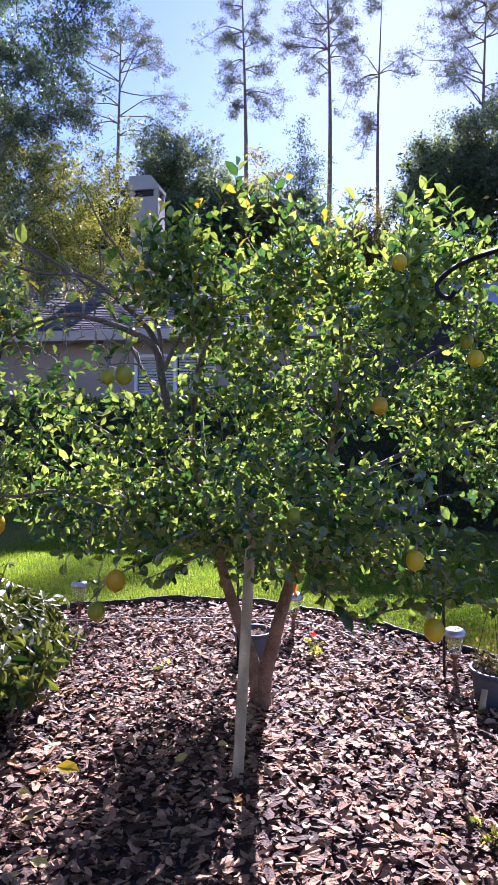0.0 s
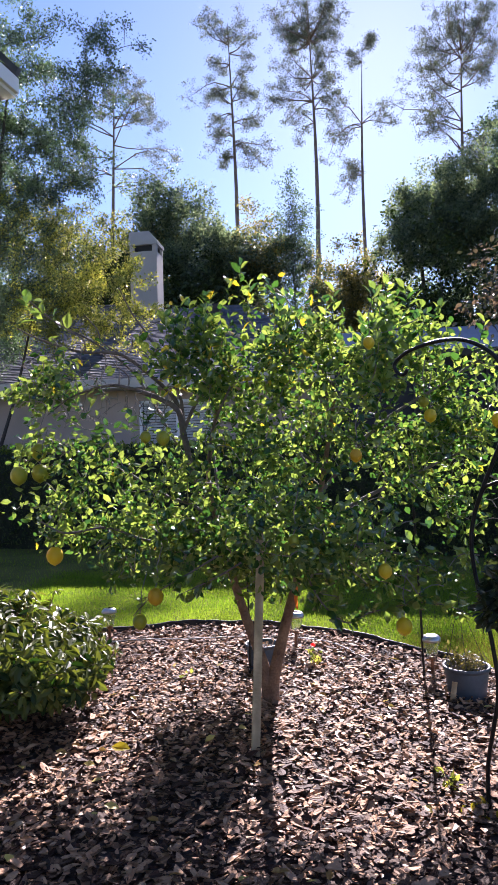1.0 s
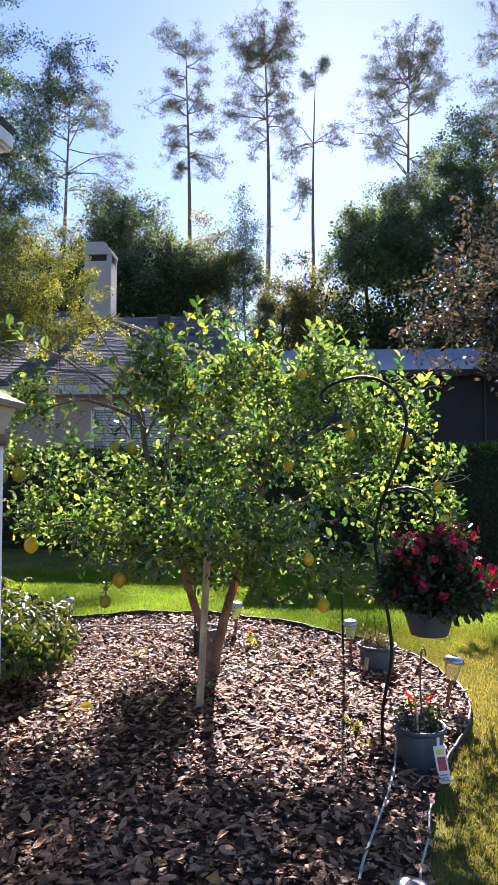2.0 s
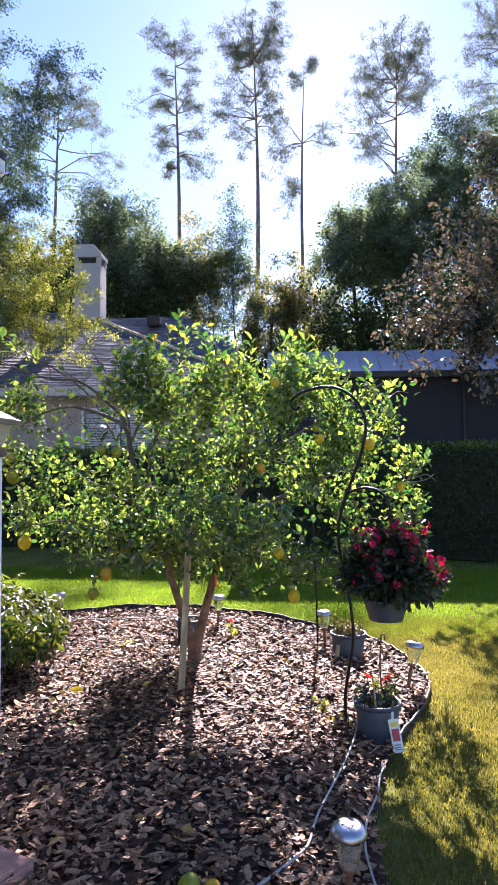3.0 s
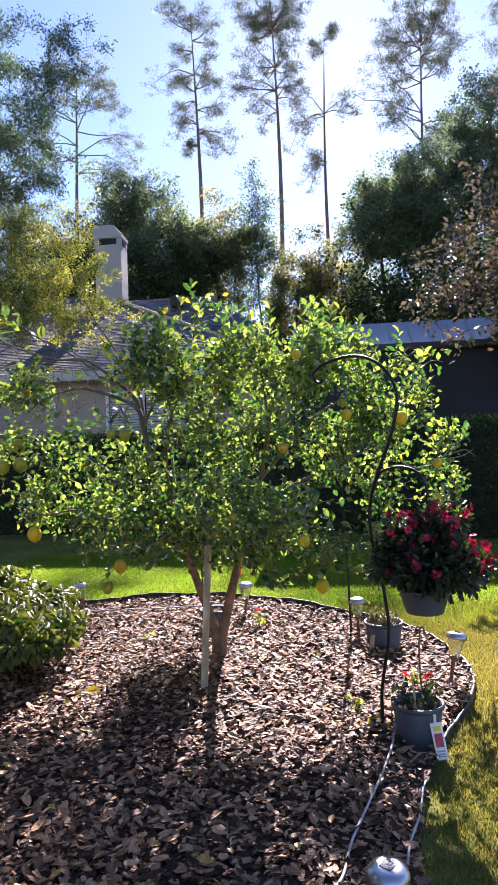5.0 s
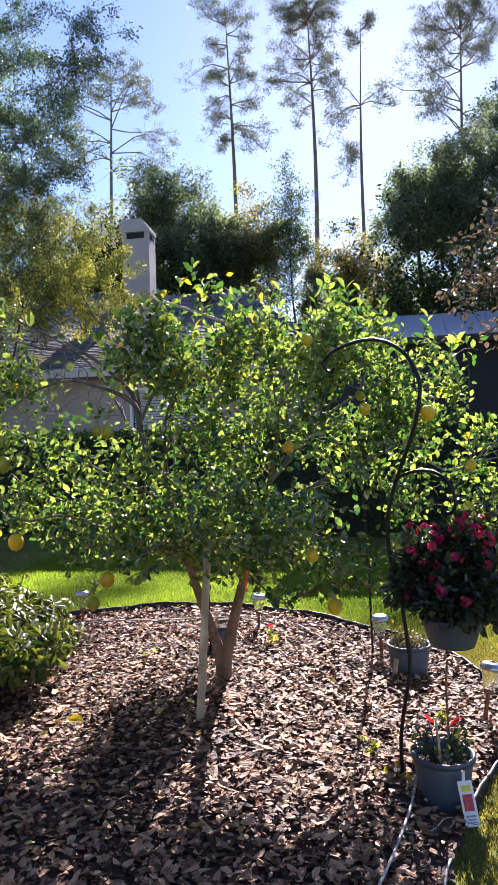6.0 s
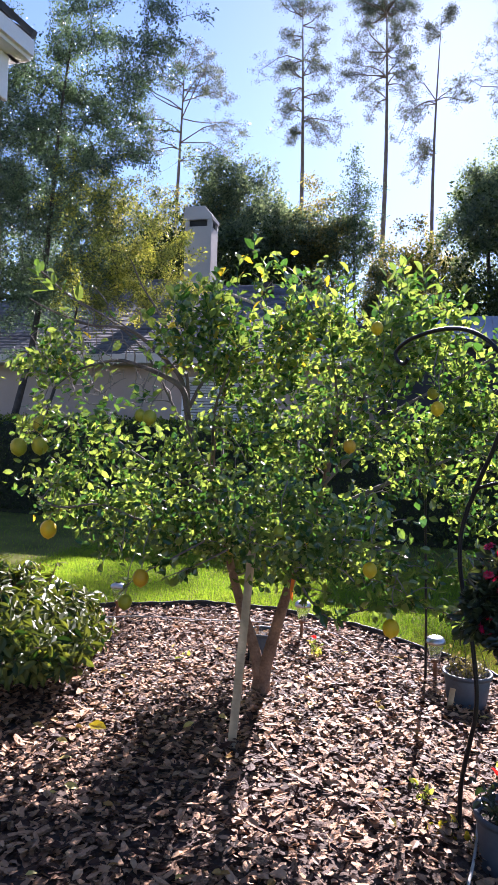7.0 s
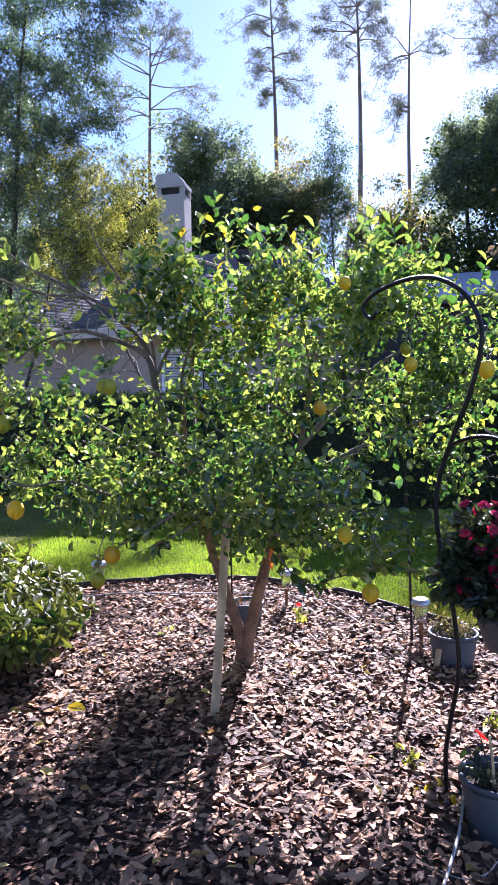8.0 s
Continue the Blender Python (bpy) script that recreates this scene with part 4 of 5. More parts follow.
    part("twig_leaves", [scatter(CITRUS, tip_leaf, frames_of(unit(np.array([(.1, 0, 1.0), (.6, -.2, .6), (-.5, -.2, .7), (-.3, -.1, .9)])), unit(np.array([(.2, -1.0, .1), (-.3, -.9, .3), (.2, -.9, .3), (.1, -1, 0)]))), np.array([.085, .07, .065, .06]))], M_CITRUS_ONE, t, "few large leaves on the bare twig")
    dp, dd = [], []
    for pts in hang:
        c = smooth_line(pts, 5)
        part("limb", tube(c, np.linspace(.0055, .002, len(c)), 6), M_LIMB, t, "low hanging twig", smooth=True)
        for a, b in zip(c[4:], c[5:]):
            for k in range(2):
                dp.append(a + rng.normal(size=3) * .006)
                dd.append(unit(b - a + rng.normal(size=3) * .03 + (0, 0, -.012)))
    dp, dd = np.array(dp), np.array(dd)
    # upright leafy shoots over the top of the crown
    top = [e[0] for e in ends if e[0][2] > 1.72 + .25 * rng.random() - .28 * max(0, abs(e[0][0] - .3) - .5) and e[0][0] > -.75]
    rods, p4, d4, s4 = [], [], [], []
    for a in top[::2]:
        up = unit(np.array((rng.normal() * .35, rng.normal() * .35 - .1, 1.0)))
        length = .10 + .13 * rng.random()
        rods += tube([a, a + up * length * .6 + rng.normal(size=3) * .01, a + up * length], [.0026, .002, .0014], 4)
        for k in range(7):
            ang = k * 2.4 + rng.random()
            p4.append(a + up * length * (.15 + .85 * k / 6))
            d4.append(np.array((math.cos(ang), math.sin(ang), .55 + .15 * k)))
            s4.append(.052 + .036 * rng.random())
    part("shoot_growth", rods, M_CITRUS_ONE, t, "young green shoots", kind="stuff")
    d4 = unit(np.array(d4))
    f4 = frames_of(d4, unit(np.array((0, 0, 1.0)) + rng.normal(size=d4.shape) * .5))
    f5 = frames_of(dd, unit(np.array((0, -.2, 1.0)) + rng.normal(size=dd.shape) * .6))
    p, f, s = np.vstack([p, p2, p3, p4, dp]), np.concatenate([f, f2, f3, f4, f5]), np.concatenate([s, s2, s3, s4, .045 + .03 * rng.random(len(dp))])
    for x, y, z in ((-1.11, 3.04, .94), (-.50, 2.85, .765), (-.60, 2.9, .63), (.685, 2.83, .64), (1.18, 3.06, 1.585), (.86, 3.1, 1.62), (-1.3, 3.1, 1.42), (.60, 2.6, .93), (-.357, 2.55, 1.53)):
        hide = (p[:, 1] + base[1] < y + .03) & (np.hypot(p[:, 0] + base[0] - x + .02, p[:, 2] - z) < .085)
        p, f, s = p[~hide], f[~hide], s[~hide]
    yellow = rng.random(len(p)) < np.where((p[:, 2] > 1.8) & (abs(p[:, 0] + .12) < .42), .045, .006)
    s = np.where(yellow, s * 1.2, s)
    front = np.argsort(p[:, 1] + rng.random(len(p)) * .35)
    near = np.zeros(len(p), bool)
    near[front[:300]] = True
    rest = ~near & ~yellow
    part("foliage", [scatter(CITRUS, p[rest], f[rest], s[rest])], M_CITRUS, t, "glossy green citrus leaves", kind="stuff")
    ye = yellow & ~near
    part("yellow_leaves", [scatter(LEAF, p[ye], f[ye], s[ye])], M_CITRUS_YELLOW, t, "yellowing leaves near the top", kind="stuff")
    single = build_mesh("leaf", [CITRUS], M_CITRUS_ONE)
    for q in np.flatnonzero(near):
        ob = part("leaf", single, None, t)
        ob.matrix_basis = Matrix.Translation(p[q]) @ Matrix(f[q].tolist()).to_4x4() @ Matrix.Scale(s[q], 4)
    # fruit, each on a short stalk
    for x, y, z, r, mat, lab in ((-1.11, 3.04, .94, .048, M_LEMON, "ripe yellow lemon"), (-.50, 2.85, .765, .042, M_ORANGE, "orange tinged lemon"), (-.60, 2.9, .63, .038, M_GREENLEMON, "green lemon"),
                                 (.685, 2.83, .64, .040, M_LEMON, ""), (1.18, 3.06, 1.585, .040, M_LEMON, ""), (.49, 2.74, 1.43, .030, M_ORANGE, ""),
                                 (-.357, 2.55, 1.53, .033, M_GREENLEMON, "green lemon"), (.60, 2.6, .93, .032, M_LEMON, ""), (-1.24, 3.15, 1.38, .050, M_GREENLEMON, "large green lemon"),
                                 (-1.34, 3.1, 1.37, .050, M_GREENLEMON, "large green lemon"), (-1.27, 3.2, 1.50, .047, M_GREENLEMON, "large green lemon"), (.86, 3.1, 1.62, .034, M_LEMON, ""), (.84, 3.2, 1.70, .030, M_GREENLEMON, ""),
                                 (.57, 3.1, 2.0, .032, M_LEMON, ""), (-.55, 2.9, 1.55, .030, M_GREENLEMON, ""), (.2, 2.7, 1.05, .028, M_GREENLEMON, ""), (1.42, 3.3, 1.3, .032, M_LEMON, "")):
        at = np.array((x, y, z)) - base
        fruit = part("lemon", lathe(lemon_profile(r * .92), 16), mat, t, lab, smooth=True)
        fruit.location = at
        top = np.array((0, 0, r * 1.06))
        part("stalk", tube([top, top + (.01, .01, .04), top + (.0, .03, .10), top + (.02, .06, .19)], [.003, .0028, .0026, .0026], 5), M_TWIG, fruit)
        q = unit(np.array([(.5, -.3, .5), (-.6, -.2, .4), (.1, -.7, -.2), (-.3, .5, .2)]))
        part("stalk_leaves", [scatter(LEAF, np.array([top + (.005, .02, .05)] * 4), frames_of(q, np.array([(0, 0, 1.)] * 4)), np.full(4, .07))], M_CITRUS_ONE, fruit)
    part("ribbon", [([(.155, -.05, .63), (.175, -.055, .63), (.185, -.06, .70), (.168, -.055, .71), (.163, -.07, .58), (.18, -.075, .57)], [(0, 1, 2, 3), (4, 5, 1, 0)])], M_RIBBON, t, "bright orange plastic tape")
    return t


M_CITRUS_ONE = material("single citrus leaf", (.024, .074, .021), (.15, .215, .068), 12, .18, fine=60, thin=.46, each=.7, spec=1.0, thin_tint=(2.0, 1.86, .75))
citrus_tree()

# wooden stake leaning on the tree
stake = thing("wooden_stake", (-.03, 2.88, 0), "pale square wooden stake leaning against the tree", "stake")
part("shaft", [(v + np.array([(0, 0, 0)]), f) for v, f in ((np.array(a), b) for a, b in box((0, 0, .52), (.041, .041, 1.2), .003))], M_STAKE, stake)
stake.matrix_basis = pose(-.03, 2.88, 0, -16, 4.0, 12)


# ---- solar path lights ----
def path_light():
    t = thing("solar_light", (0, 0, 0), "solar path light with brushed steel cap on brown stake", "garden light", "solar path lights")
    part("stake", tube([(0, 0, -.08), (0, 0, .12), (0, 0, .235)], [.009, .0115, .0115], 10), M_COPPER, t, smooth=True)
    part("collar", lathe([(.0, .222), (.02, .222), (.024, .232), (.024, .243), (.0, .243)], 16), M_COPPER, t, smooth=True)
    ribs = 20
    a = np.linspace(0, 2 * np.pi, ribs * 2, endpoint=False)
    rr = 1 + .05 * np.cos(a * ribs)
    v = np.array([[(r * q * math.cos(b), r * q * math.sin(b), z) for b, q in zip(a, rr)] for r, z in ((.028, .243), (.033, .27), (.041, .31), (.046, .345))])
    n = len(a)
    f = [(i * n + j, i * n + (j + 1) % n, (i + 1) * n + (j + 1) % n, (i + 1) * n + j) for i in range(3) for j in range(n)]
    part("lens", [(v.reshape(-1, 3), f)], M_LENS, t, "ribbed clear plastic lens", smooth=True)
    cap = part("cap", lathe([(.0, .341), (.05, .341), (.058, .343), (.06, .352), (.057, .362), (.048, .374), (.034, .380), (.0, .381)], 28), M_STEEL, t, smooth=True)
    part("solar_panel", box((0, 0, .3805), (.036, .036, .004), .001), M_PANEL, cap)
    return t


first = path_light()
first.matrix_basis = pose(.0, 4.68, -.085, 2, 1, 20)
for x, y, z, rx, ry, s in ((-1.45, 4.7, -.08, -2, 2, 70), (.925, 4.07, -.085, 1, -2, 40), (1.39, 3.02, -.06, -3, 11, 10), (.86, .84, -.075, 2, -4, 55)):
    copy_thing(first, pose(x, y, z, rx, ry, s))


# ---- pots and hooks ----
def pot_mesh(r0, r1, h, wall=.006):
    return lathe([(.0, .004), (r0 - .01, .004), (r0, .0), (r0 + .004, .01), (r0 + (r1 - r0) * .9, h * .86), (r1 - .004, h * .87), (r1 + .006, h * .88), (r1 + .008, h * .98), (r1 + .002, h), (r1 - wall, h - .004), (r1 - wall - .01, h * .8)], 36)


def flower(r, petals=6):
    a = np.linspace(0, 2 * np.pi, petals, endpoint=False)
    d = np.stack([np.cos(a), np.sin(a), np.full(petals, .35)], -1)
    return scatter(BROAD, np.zeros((petals, 3)), frames_of(d, np.tile((0, 0, 1.), (petals, 1))), np.full(petals, r))


def plant_in(t, z, r, stems, height, leaf_mat, leaves, leaf_size, seed, dry=False):
    q = np.random.default_rng(seed)
    chunks, place, out = [], [], []
    for k in range(stems):
        a, rr = q.random() * 6.283, r * q.random() ** .5 * .7
        p0 = np.array((rr * math.cos(a), rr * math.sin(a), z - .01))
        tip = p0 + np.array((math.cos(a) * .4, math.sin(a) * .4, 1)) * height * (.45 + .6 * q.random()) + q.normal(size=3) * .02
        mid = (p0 + tip) / 2 + q.normal(size=3) * .015
        chunks += tube([p0, mid, tip], [.003, .0025, .0015], 5)
        for m in range(leaves):
            s = .25 + .75 * q.random()
            place.append(p0 + (tip - p0) * s + q.normal(size=3) * .012)
            out.append(unit(q.normal(size=3) + np.array((0, 0, .5))))
    part("stemwork", chunks, M_TWIG if dry else M_BASKETLEAF, t)
    place, out = np.array(place), np.array(out)
    n = len(place)
    part("foliage", [scatter(LEAF, place, frames_of(out, unit(q.normal(size=(n, 3)) + (0, 0, .8))), leaf_size * (.6 + .7 * q.random(n)))], leaf_mat, t, kind="stuff")


def potted(name, at, r0, r1, h, label):
    t = thing(name, at, label, "potted plant")
    part("pot", pot_mesh(r0, r1, h), M_POT, t, "slate blue grey plastic pot", smooth=True)
    part("soil", lathe([(r1 - .012, h * .84), (r1 * .6, h * .87), (.001, h * .88)], 24), M_POTSOIL, t, smooth=True)
    return t


p1 = potted("flower_pot", (1.122, 2.27, 0), .092, .118, .20, "grey plastic pot with red flowers and a plant label")
plant_in(p1, .178, .1, 18, .10, M_BASKETLEAF, 7, .036, 4)
fl = build_mesh("blossom", [flower(.032)], M_SCARLET)
for x, y, z in ((-.055, -.02, .33), (.055, .0, .315)):
    s = part("flower_stem", tube([(x * .3, y * .3, .18), (x * .7, y, .26), (x, y, z)], [.003, .0026, .002], 5), M_BASKETLEAF, p1)
    b = part("blossom", fl, None, s, "scarlet blossom")
    b.matrix_basis = pose(x, y, z, -50, 10, x * 900)
part("cane", tube([(-.015, -.05, .17), (-.02, -.05, .26), (-.03, -.045, .35)], [.0055, .005, .0045], 6), M_STAKE, p1, "pale dry cane")
tag = part("plant_label", box((.07, -.175, .085), (.053, .0025, .16), .001, rot=Matrix.Rotation(radians(-9), 4, "Y") @ Matrix.Rotation(radians(-10), 4, "X")), M_TAG, p1, "white plastic plant label")
part("label_tip", box((.056, -.158, .178), (.012, .0025, .04), .001), M_TAG, tag)
turn = Matrix.Translation((.07, -.1785, .085)) @ Matrix.Rotation(radians(-9), 4, "Y") @ Matrix.Rotation(radians(-10), 4, "X")
for z, w, h, m in ((.055, .034, .022, M_TAGYELLOW), (.005, .036, .058, M_TAGRED), (-.042, .036, .006, M_TAGGREY), (-.054, .03, .005, M_TAGGREY), (-.064, .034, .005, M_TAGGREY)):
    ob = part("print", box((0, 0, 0), (w, .001, h)), m, tag)
    ob.matrix_basis = turn @ Matrix.Translation((0, 0, z))
p2 = potted("dry_plant_pot", (1.085, 3.76, 0), .10, .128, .20, "grey plastic pot with dry straggling plant and wire hanger")
plant_in(p2, .18, .13, 46, .08, M_DRYPLANT, 9, .026, 6, dry=True)
for k in range(3):
    a = k * 2.09 + .4
    part("hanger_wire", tube([(.12 * math.cos(a), .12 * math.sin(a), .2), (.05 * math.cos(a) - .02, .05 * math.sin(a), .42), (-.03, 0, .56)], .0018, 5), M_DARKMETAL, p2)
part("hanger_hook", tube(smooth_line([(-.03, 0, .56), (-.035, 0, .60), (-.015, 0, .63), (.01, 0, .61)], 4), .002, 5), M_DARKMETAL, p2)
part("price_tag", box((-.09, -.1, .06), (.03, .003, .14), .001, rot=Matrix.Rotation(radians(8), 4, "Y")), M_STAKE, p2)
p3 = potted("small_pot", (-.18, 4.2, 0), .085, .11, .19, "small grey plastic pot standing behind the trunk")
plant_in(p3, .16, .08, 8, .06, M_DEADLEAF, 4, .03, 9, dry=True)

hook = thing("shepherd_hook", (.965, 2.45, 0), "tall black iron double shepherd's hook with bent rod", "plant hook")
part("rod", tube(smooth_line([(0, 0, -.15), (.002, 0, .05), (.004, 0, .187), (.027, -.023, .347), (.041, -.036, .435), (.046, -.039, .531), (.038, -.033, .625), (.02, -.017, .757), (-.001, .003, .847), (-.02, .019, .969),
                              (-.026, .024, 1.054), (-.021, .02, 1.128), (-.002, .003, 1.216), (.036, -.031, 1.334), (.072, -.063, 1.434), (.101, -.089, 1.534), (.118, -.105, 1.63), (.116, -.103, 1.7), (.08, -.071, 1.79),
                              (.028, -.024, 1.85), (-.041, .038, 1.89), (-.126, .115, 1.9), (-.217, .197, 1.884), (-.264, .239, 1.862), (-.293, .266, 1.83), (-.282, .256, 1.795), (-.256, .232, 1.78), (-.24, .215, 1.8)], 4), .0086, 8), M_IRON, hook, smooth=True)
part("arm", tube(smooth_line([(.0, .0, 1.22), (.023, -.02, 1.283), (.049, -.042, 1.301), (.098, -.087, 1.318), (.146, -.13, 1.318), (.187, -.167, 1.299), (.215, -.192, 1.264), (.233, -.208, 1.214), (.228, -.204, 1.167), (.205, -.184, 1.15), (.19, -.17, 1.165)], 5), .0074, 8), M_IRON, hook, smooth=True)

rod = thing("iron_rod", (.87, 4.05, 0), "thin straight black iron plant rod", "plant rod")
part("shaft", tube([(0, 0, -.1), (-.01, 0, .4), (-.035, -.01, 1.1), (-.05, -.02, 1.55)], .008, 7), M_IRON, rod, smooth=True)
part("top_hook", tube(smooth_line([(-.05, -.02, 1.55), (-.04, -.02, 1.64), (.02, -.02, 1.68), (.09, -.02, 1.64), (.1, -.02, 1.57)], 5), .006, 7), M_IRON, rod, smooth=True)
second = thing("iron_rod", (-.25, 4.1, 0), "thin straight black iron plant rod", "plant rod")
part("shaft", tube([(0, 0, -.1), (0, 0, .4), (-.01, -.01, 1.1)], .006, 7), M_IRON, second, smooth=True)
peg = thing("hose_guide", (1.175, 2.52, 0), "slim rusty hooked metal stake behind the flower pot", "garden stake")
part("shaft", tube(smooth_line([(.004, 0, -.06), (.0, 0, .15), (-.006, 0, .32), (.0, 0, .46), (.008, 0, .487), (.02, 0, .48), (.022, 0, .455)], 4), .005, 7), M_COPPER, peg, smooth=True)

# hanging basket on the lower arm
basket = thing("hanging_basket", Matrix.Translation((1.175, 2.29, .62)) @ Matrix.Scale(.74, 4), "hanging basket full of dark leaves and crimson flowers", "hanging basket")
part("pot", pot_mesh(.118, .165, .16), M_POT, basket, "slate blue plastic basket", smooth=True)
part("soil", lathe([(.15, .13), (.08, .14), (.001, .14)], 24), M_POTSOIL, basket, smooth=True)
for k in range(3):
    a = k * 2.09 + .3
    part("hanger_wire", tube([(.16 * math.cos(a), .16 * math.sin(a), .15), (.005, -.01, .70)], .002, 5), M_DARKMETAL, basket)
q = np.random.default_rng(21)
LUMPS = (((-.02, 0, .37), (.24, .23, .20), 1100), ((.2, -.02, .31), (.17, .18, .15), 500), ((-.2, 0, .38), (.15, .17, .15), 420), ((.07, 0, .55), (.15, .15, .13), 380), ((.02, -.12, .27), (.24, .14, .14), 420), ((-.16, -.05, .55), (.10, .1, .1), 130), ((.17, 0, .62), (.12, .12, .15), 240), ((.36, -.03, .40), (.07, .09, .09), 80))
place, out = [], []
for c, r, n in LUMPS:
    d = unit(q.normal(size=(n, 3)))
    place.append(np.array(c) + d * (q.random((n, 1)) ** .4) * np.array(r))
    out.append(d)
place, d = np.vstack(place), np.vstack(out)
place[:, 2] -= .45 * np.maximum(0, np.hypot(place[:, 0], place[:, 1]) - .19)
n = len(place)
out = unit(d + q.normal(size=(n, 3)) * .6 + np.stack([np.zeros(n), np.zeros(n), -.2 - 2.5 * np.maximum(0, .28 - place[:, 2])], -1))
part("foliage", [scatter(LEAF, place, frames_of(out, unit(q.normal(size=(n, 3)) + (0, 0, .7))), .04 + .04 * q.random(n))], M_BASKETLEAF, basket, "dark pointed leaves", kind="stuff")
blossom = build_mesh("blossom", [flower(.024, 7)], M_RED)
for k in range(58):
    c, r, n = LUMPS[int(q.integers(0, len(LUMPS)))]
    e = unit(q.normal(size=3) + np.array((.15, -.7, .1)))
    p = np.array(c) + e * np.array(r) * (.9 + .25 * q.random())
    for m in range(4):
        d = unit(e + q.normal(size=3) * .55)
        ob = part("blossom", blossom, None, basket)
        ob.matrix_basis = Matrix.Translation(p + d * .03) @ Vector(d).to_track_quat("Z", "Y").to_matrix().to_4x4() @ Matrix.Scale(.7 + .5 * q.random(), 4)

# ---- variegated shrub ----
shrub = thing("schefflera_shrub", (-1.58, 3.42, 0), "low variegated schefflera shrub with fingered leaves", "shrub")
q = np.random.default_rng(33)
tips = np.vstack([np.array(c) + unit(q.normal(size=(n, 3)) + (0, -.15, .25)) * (q.random((n, 1)) ** .35) * np.array(r)
                  for c, r, n in (((0, 0, .36), (.46, .5, .28), 260), ((.32, -.2, .32), (.26, .26, .22), 70), ((-.25, -.3, .36), (.3, .28, .26), 80), ((.46, -.2, .32), (.2, .3, .22), 60), ((.40, -.45, .34), (.24, .26, .18), 70),
                                  ((.50, 0, .44), (.17, .3, .18), 50), ((.38, .2, .29), (.22, .25, .22), 55), ((0, .1, .55), (.3, .3, .14), 45), ((.22, -.56, .34), (.34, .18, .18), 80), ((.32, -.15, .32), (.3, .36, .16), 150), ((-.05, -.2, .34), (.3, .4, .2), 90), ((.48, -.28, .30), (.2, .3, .13), 100))])
tips += q.normal(size=tips.shape) * .03
tips = tips[(tips[:, 2] > .2) & (tips[:, 2] < .70 - .62 * np.maximum(0, tips[:, 0] - .1))]
chunks, ends = [], []
for tip in tips:
    a = np.array((q.normal() * .1, q.normal() * .1, 0))
    mid = a + (tip - a) * .55 + np.array((0, 0, .06))
    chunks += tube([a - (0, 0, .04), mid, tip], [.007, .005, .003], 5)
part("stemwork", chunks, M_BARK, shrub, kind="stuff")
whorls = []
for k in range(3):
    n = 8
    a = np.linspace(0, 2 * np.pi, n, endpoint=False) + q.normal(size=n) * .12
    d = np.stack([np.cos(a), np.sin(a), -.6 + q.normal(size=n) * .4], -1)
    whorls.append(build_mesh("leaf_whorl", [scatter((LEAF[0] * (.78, 1, 1), LEAF[1]), unit(d) * .012, frames_of(d, np.tile((0, 0, 1.), (n, 1))), .05 + .034 * q.random(n))], M_SCHEF))
for k, tip in enumerate(tips):
    e = unit(tip - np.array((0, 0, .1)) + q.normal(size=3) * .25 + np.array((0, -.1, .15)))
    ob = part("leaf_whorl", whorls[k % 3], None, shrub)
    ob.matrix_basis = Matrix.Translation(tip) @ Vector(e).to_track_quat("Z", "Y").to_matrix().to_4x4() @ Matrix.Rotation(k * 1.3, 4, "Z") @ Matrix.Scale((.62 if tip[1] > .1 else .8) + .62 * q.random(), 4)

# ---- post, flagstone, hoses, windfalls ----
post = thing("lamp_post", (-.28, .6, 0), "white vinyl post with solar lamp cap", "post")
part("sleeve", box((0, 0, .73), (.127, .127, 1.5), .006), M_VINYL, post)
part("base_trim", box((0, 0, 1.49), (.15, .15, .03), .006), M_BRONZE, post)
part("lamp_glass", [([(-.06, -.06, 1.505), (.06, -.06, 1.505), (.06, .06, 1.505), (-.06, .06, 1.505), (-.085, -.085, 1.575), (.085, -.085, 1.575), (.085, .085, 1.575), (-.085, .085, 1.575)],
                     [(0, 1, 5, 4), (1, 2, 6, 5), (2, 3, 7, 6), (3, 0, 4, 7), (4, 5, 6, 7)])], M_IVORY, post, "frosted lamp glass")
part("lamp_roof", [([(-.1, -.1, 1.575), (.1, -.1, 1.575), (.1, .1, 1.575), (-.1, .1, 1.575), (-.105, -.105, 1.59), (.105, -.105, 1.59), (.105, .105, 1.59), (-.105, .105, 1.59), (-.02, -.02, 1.64), (.02, -.02, 1.64), (.02, .02, 1.64), (-.02, .02, 1.64)],
                    [(0, 1, 5, 4), (1, 2, 6, 5), (2, 3, 7, 6), (3, 0, 4, 7), (4, 5, 9, 8), (5, 6, 10, 9), (6, 7, 11, 10), (7, 4, 8, 11), (8, 9, 10, 11), (3, 2, 1, 0)])], M_LAMPCAP, post, "weathered beige pyramid lamp roof")

paver = thing("flagstone", (-.40, .93, 0), "pinkish red flagstone half under mulch", "paving stone")
part("slab", box((0, 0, .03), (.28, .24, .08), .012, rot=Matrix.Rotation(radians(-28), 4, "Z")), M_PAVER, paver)

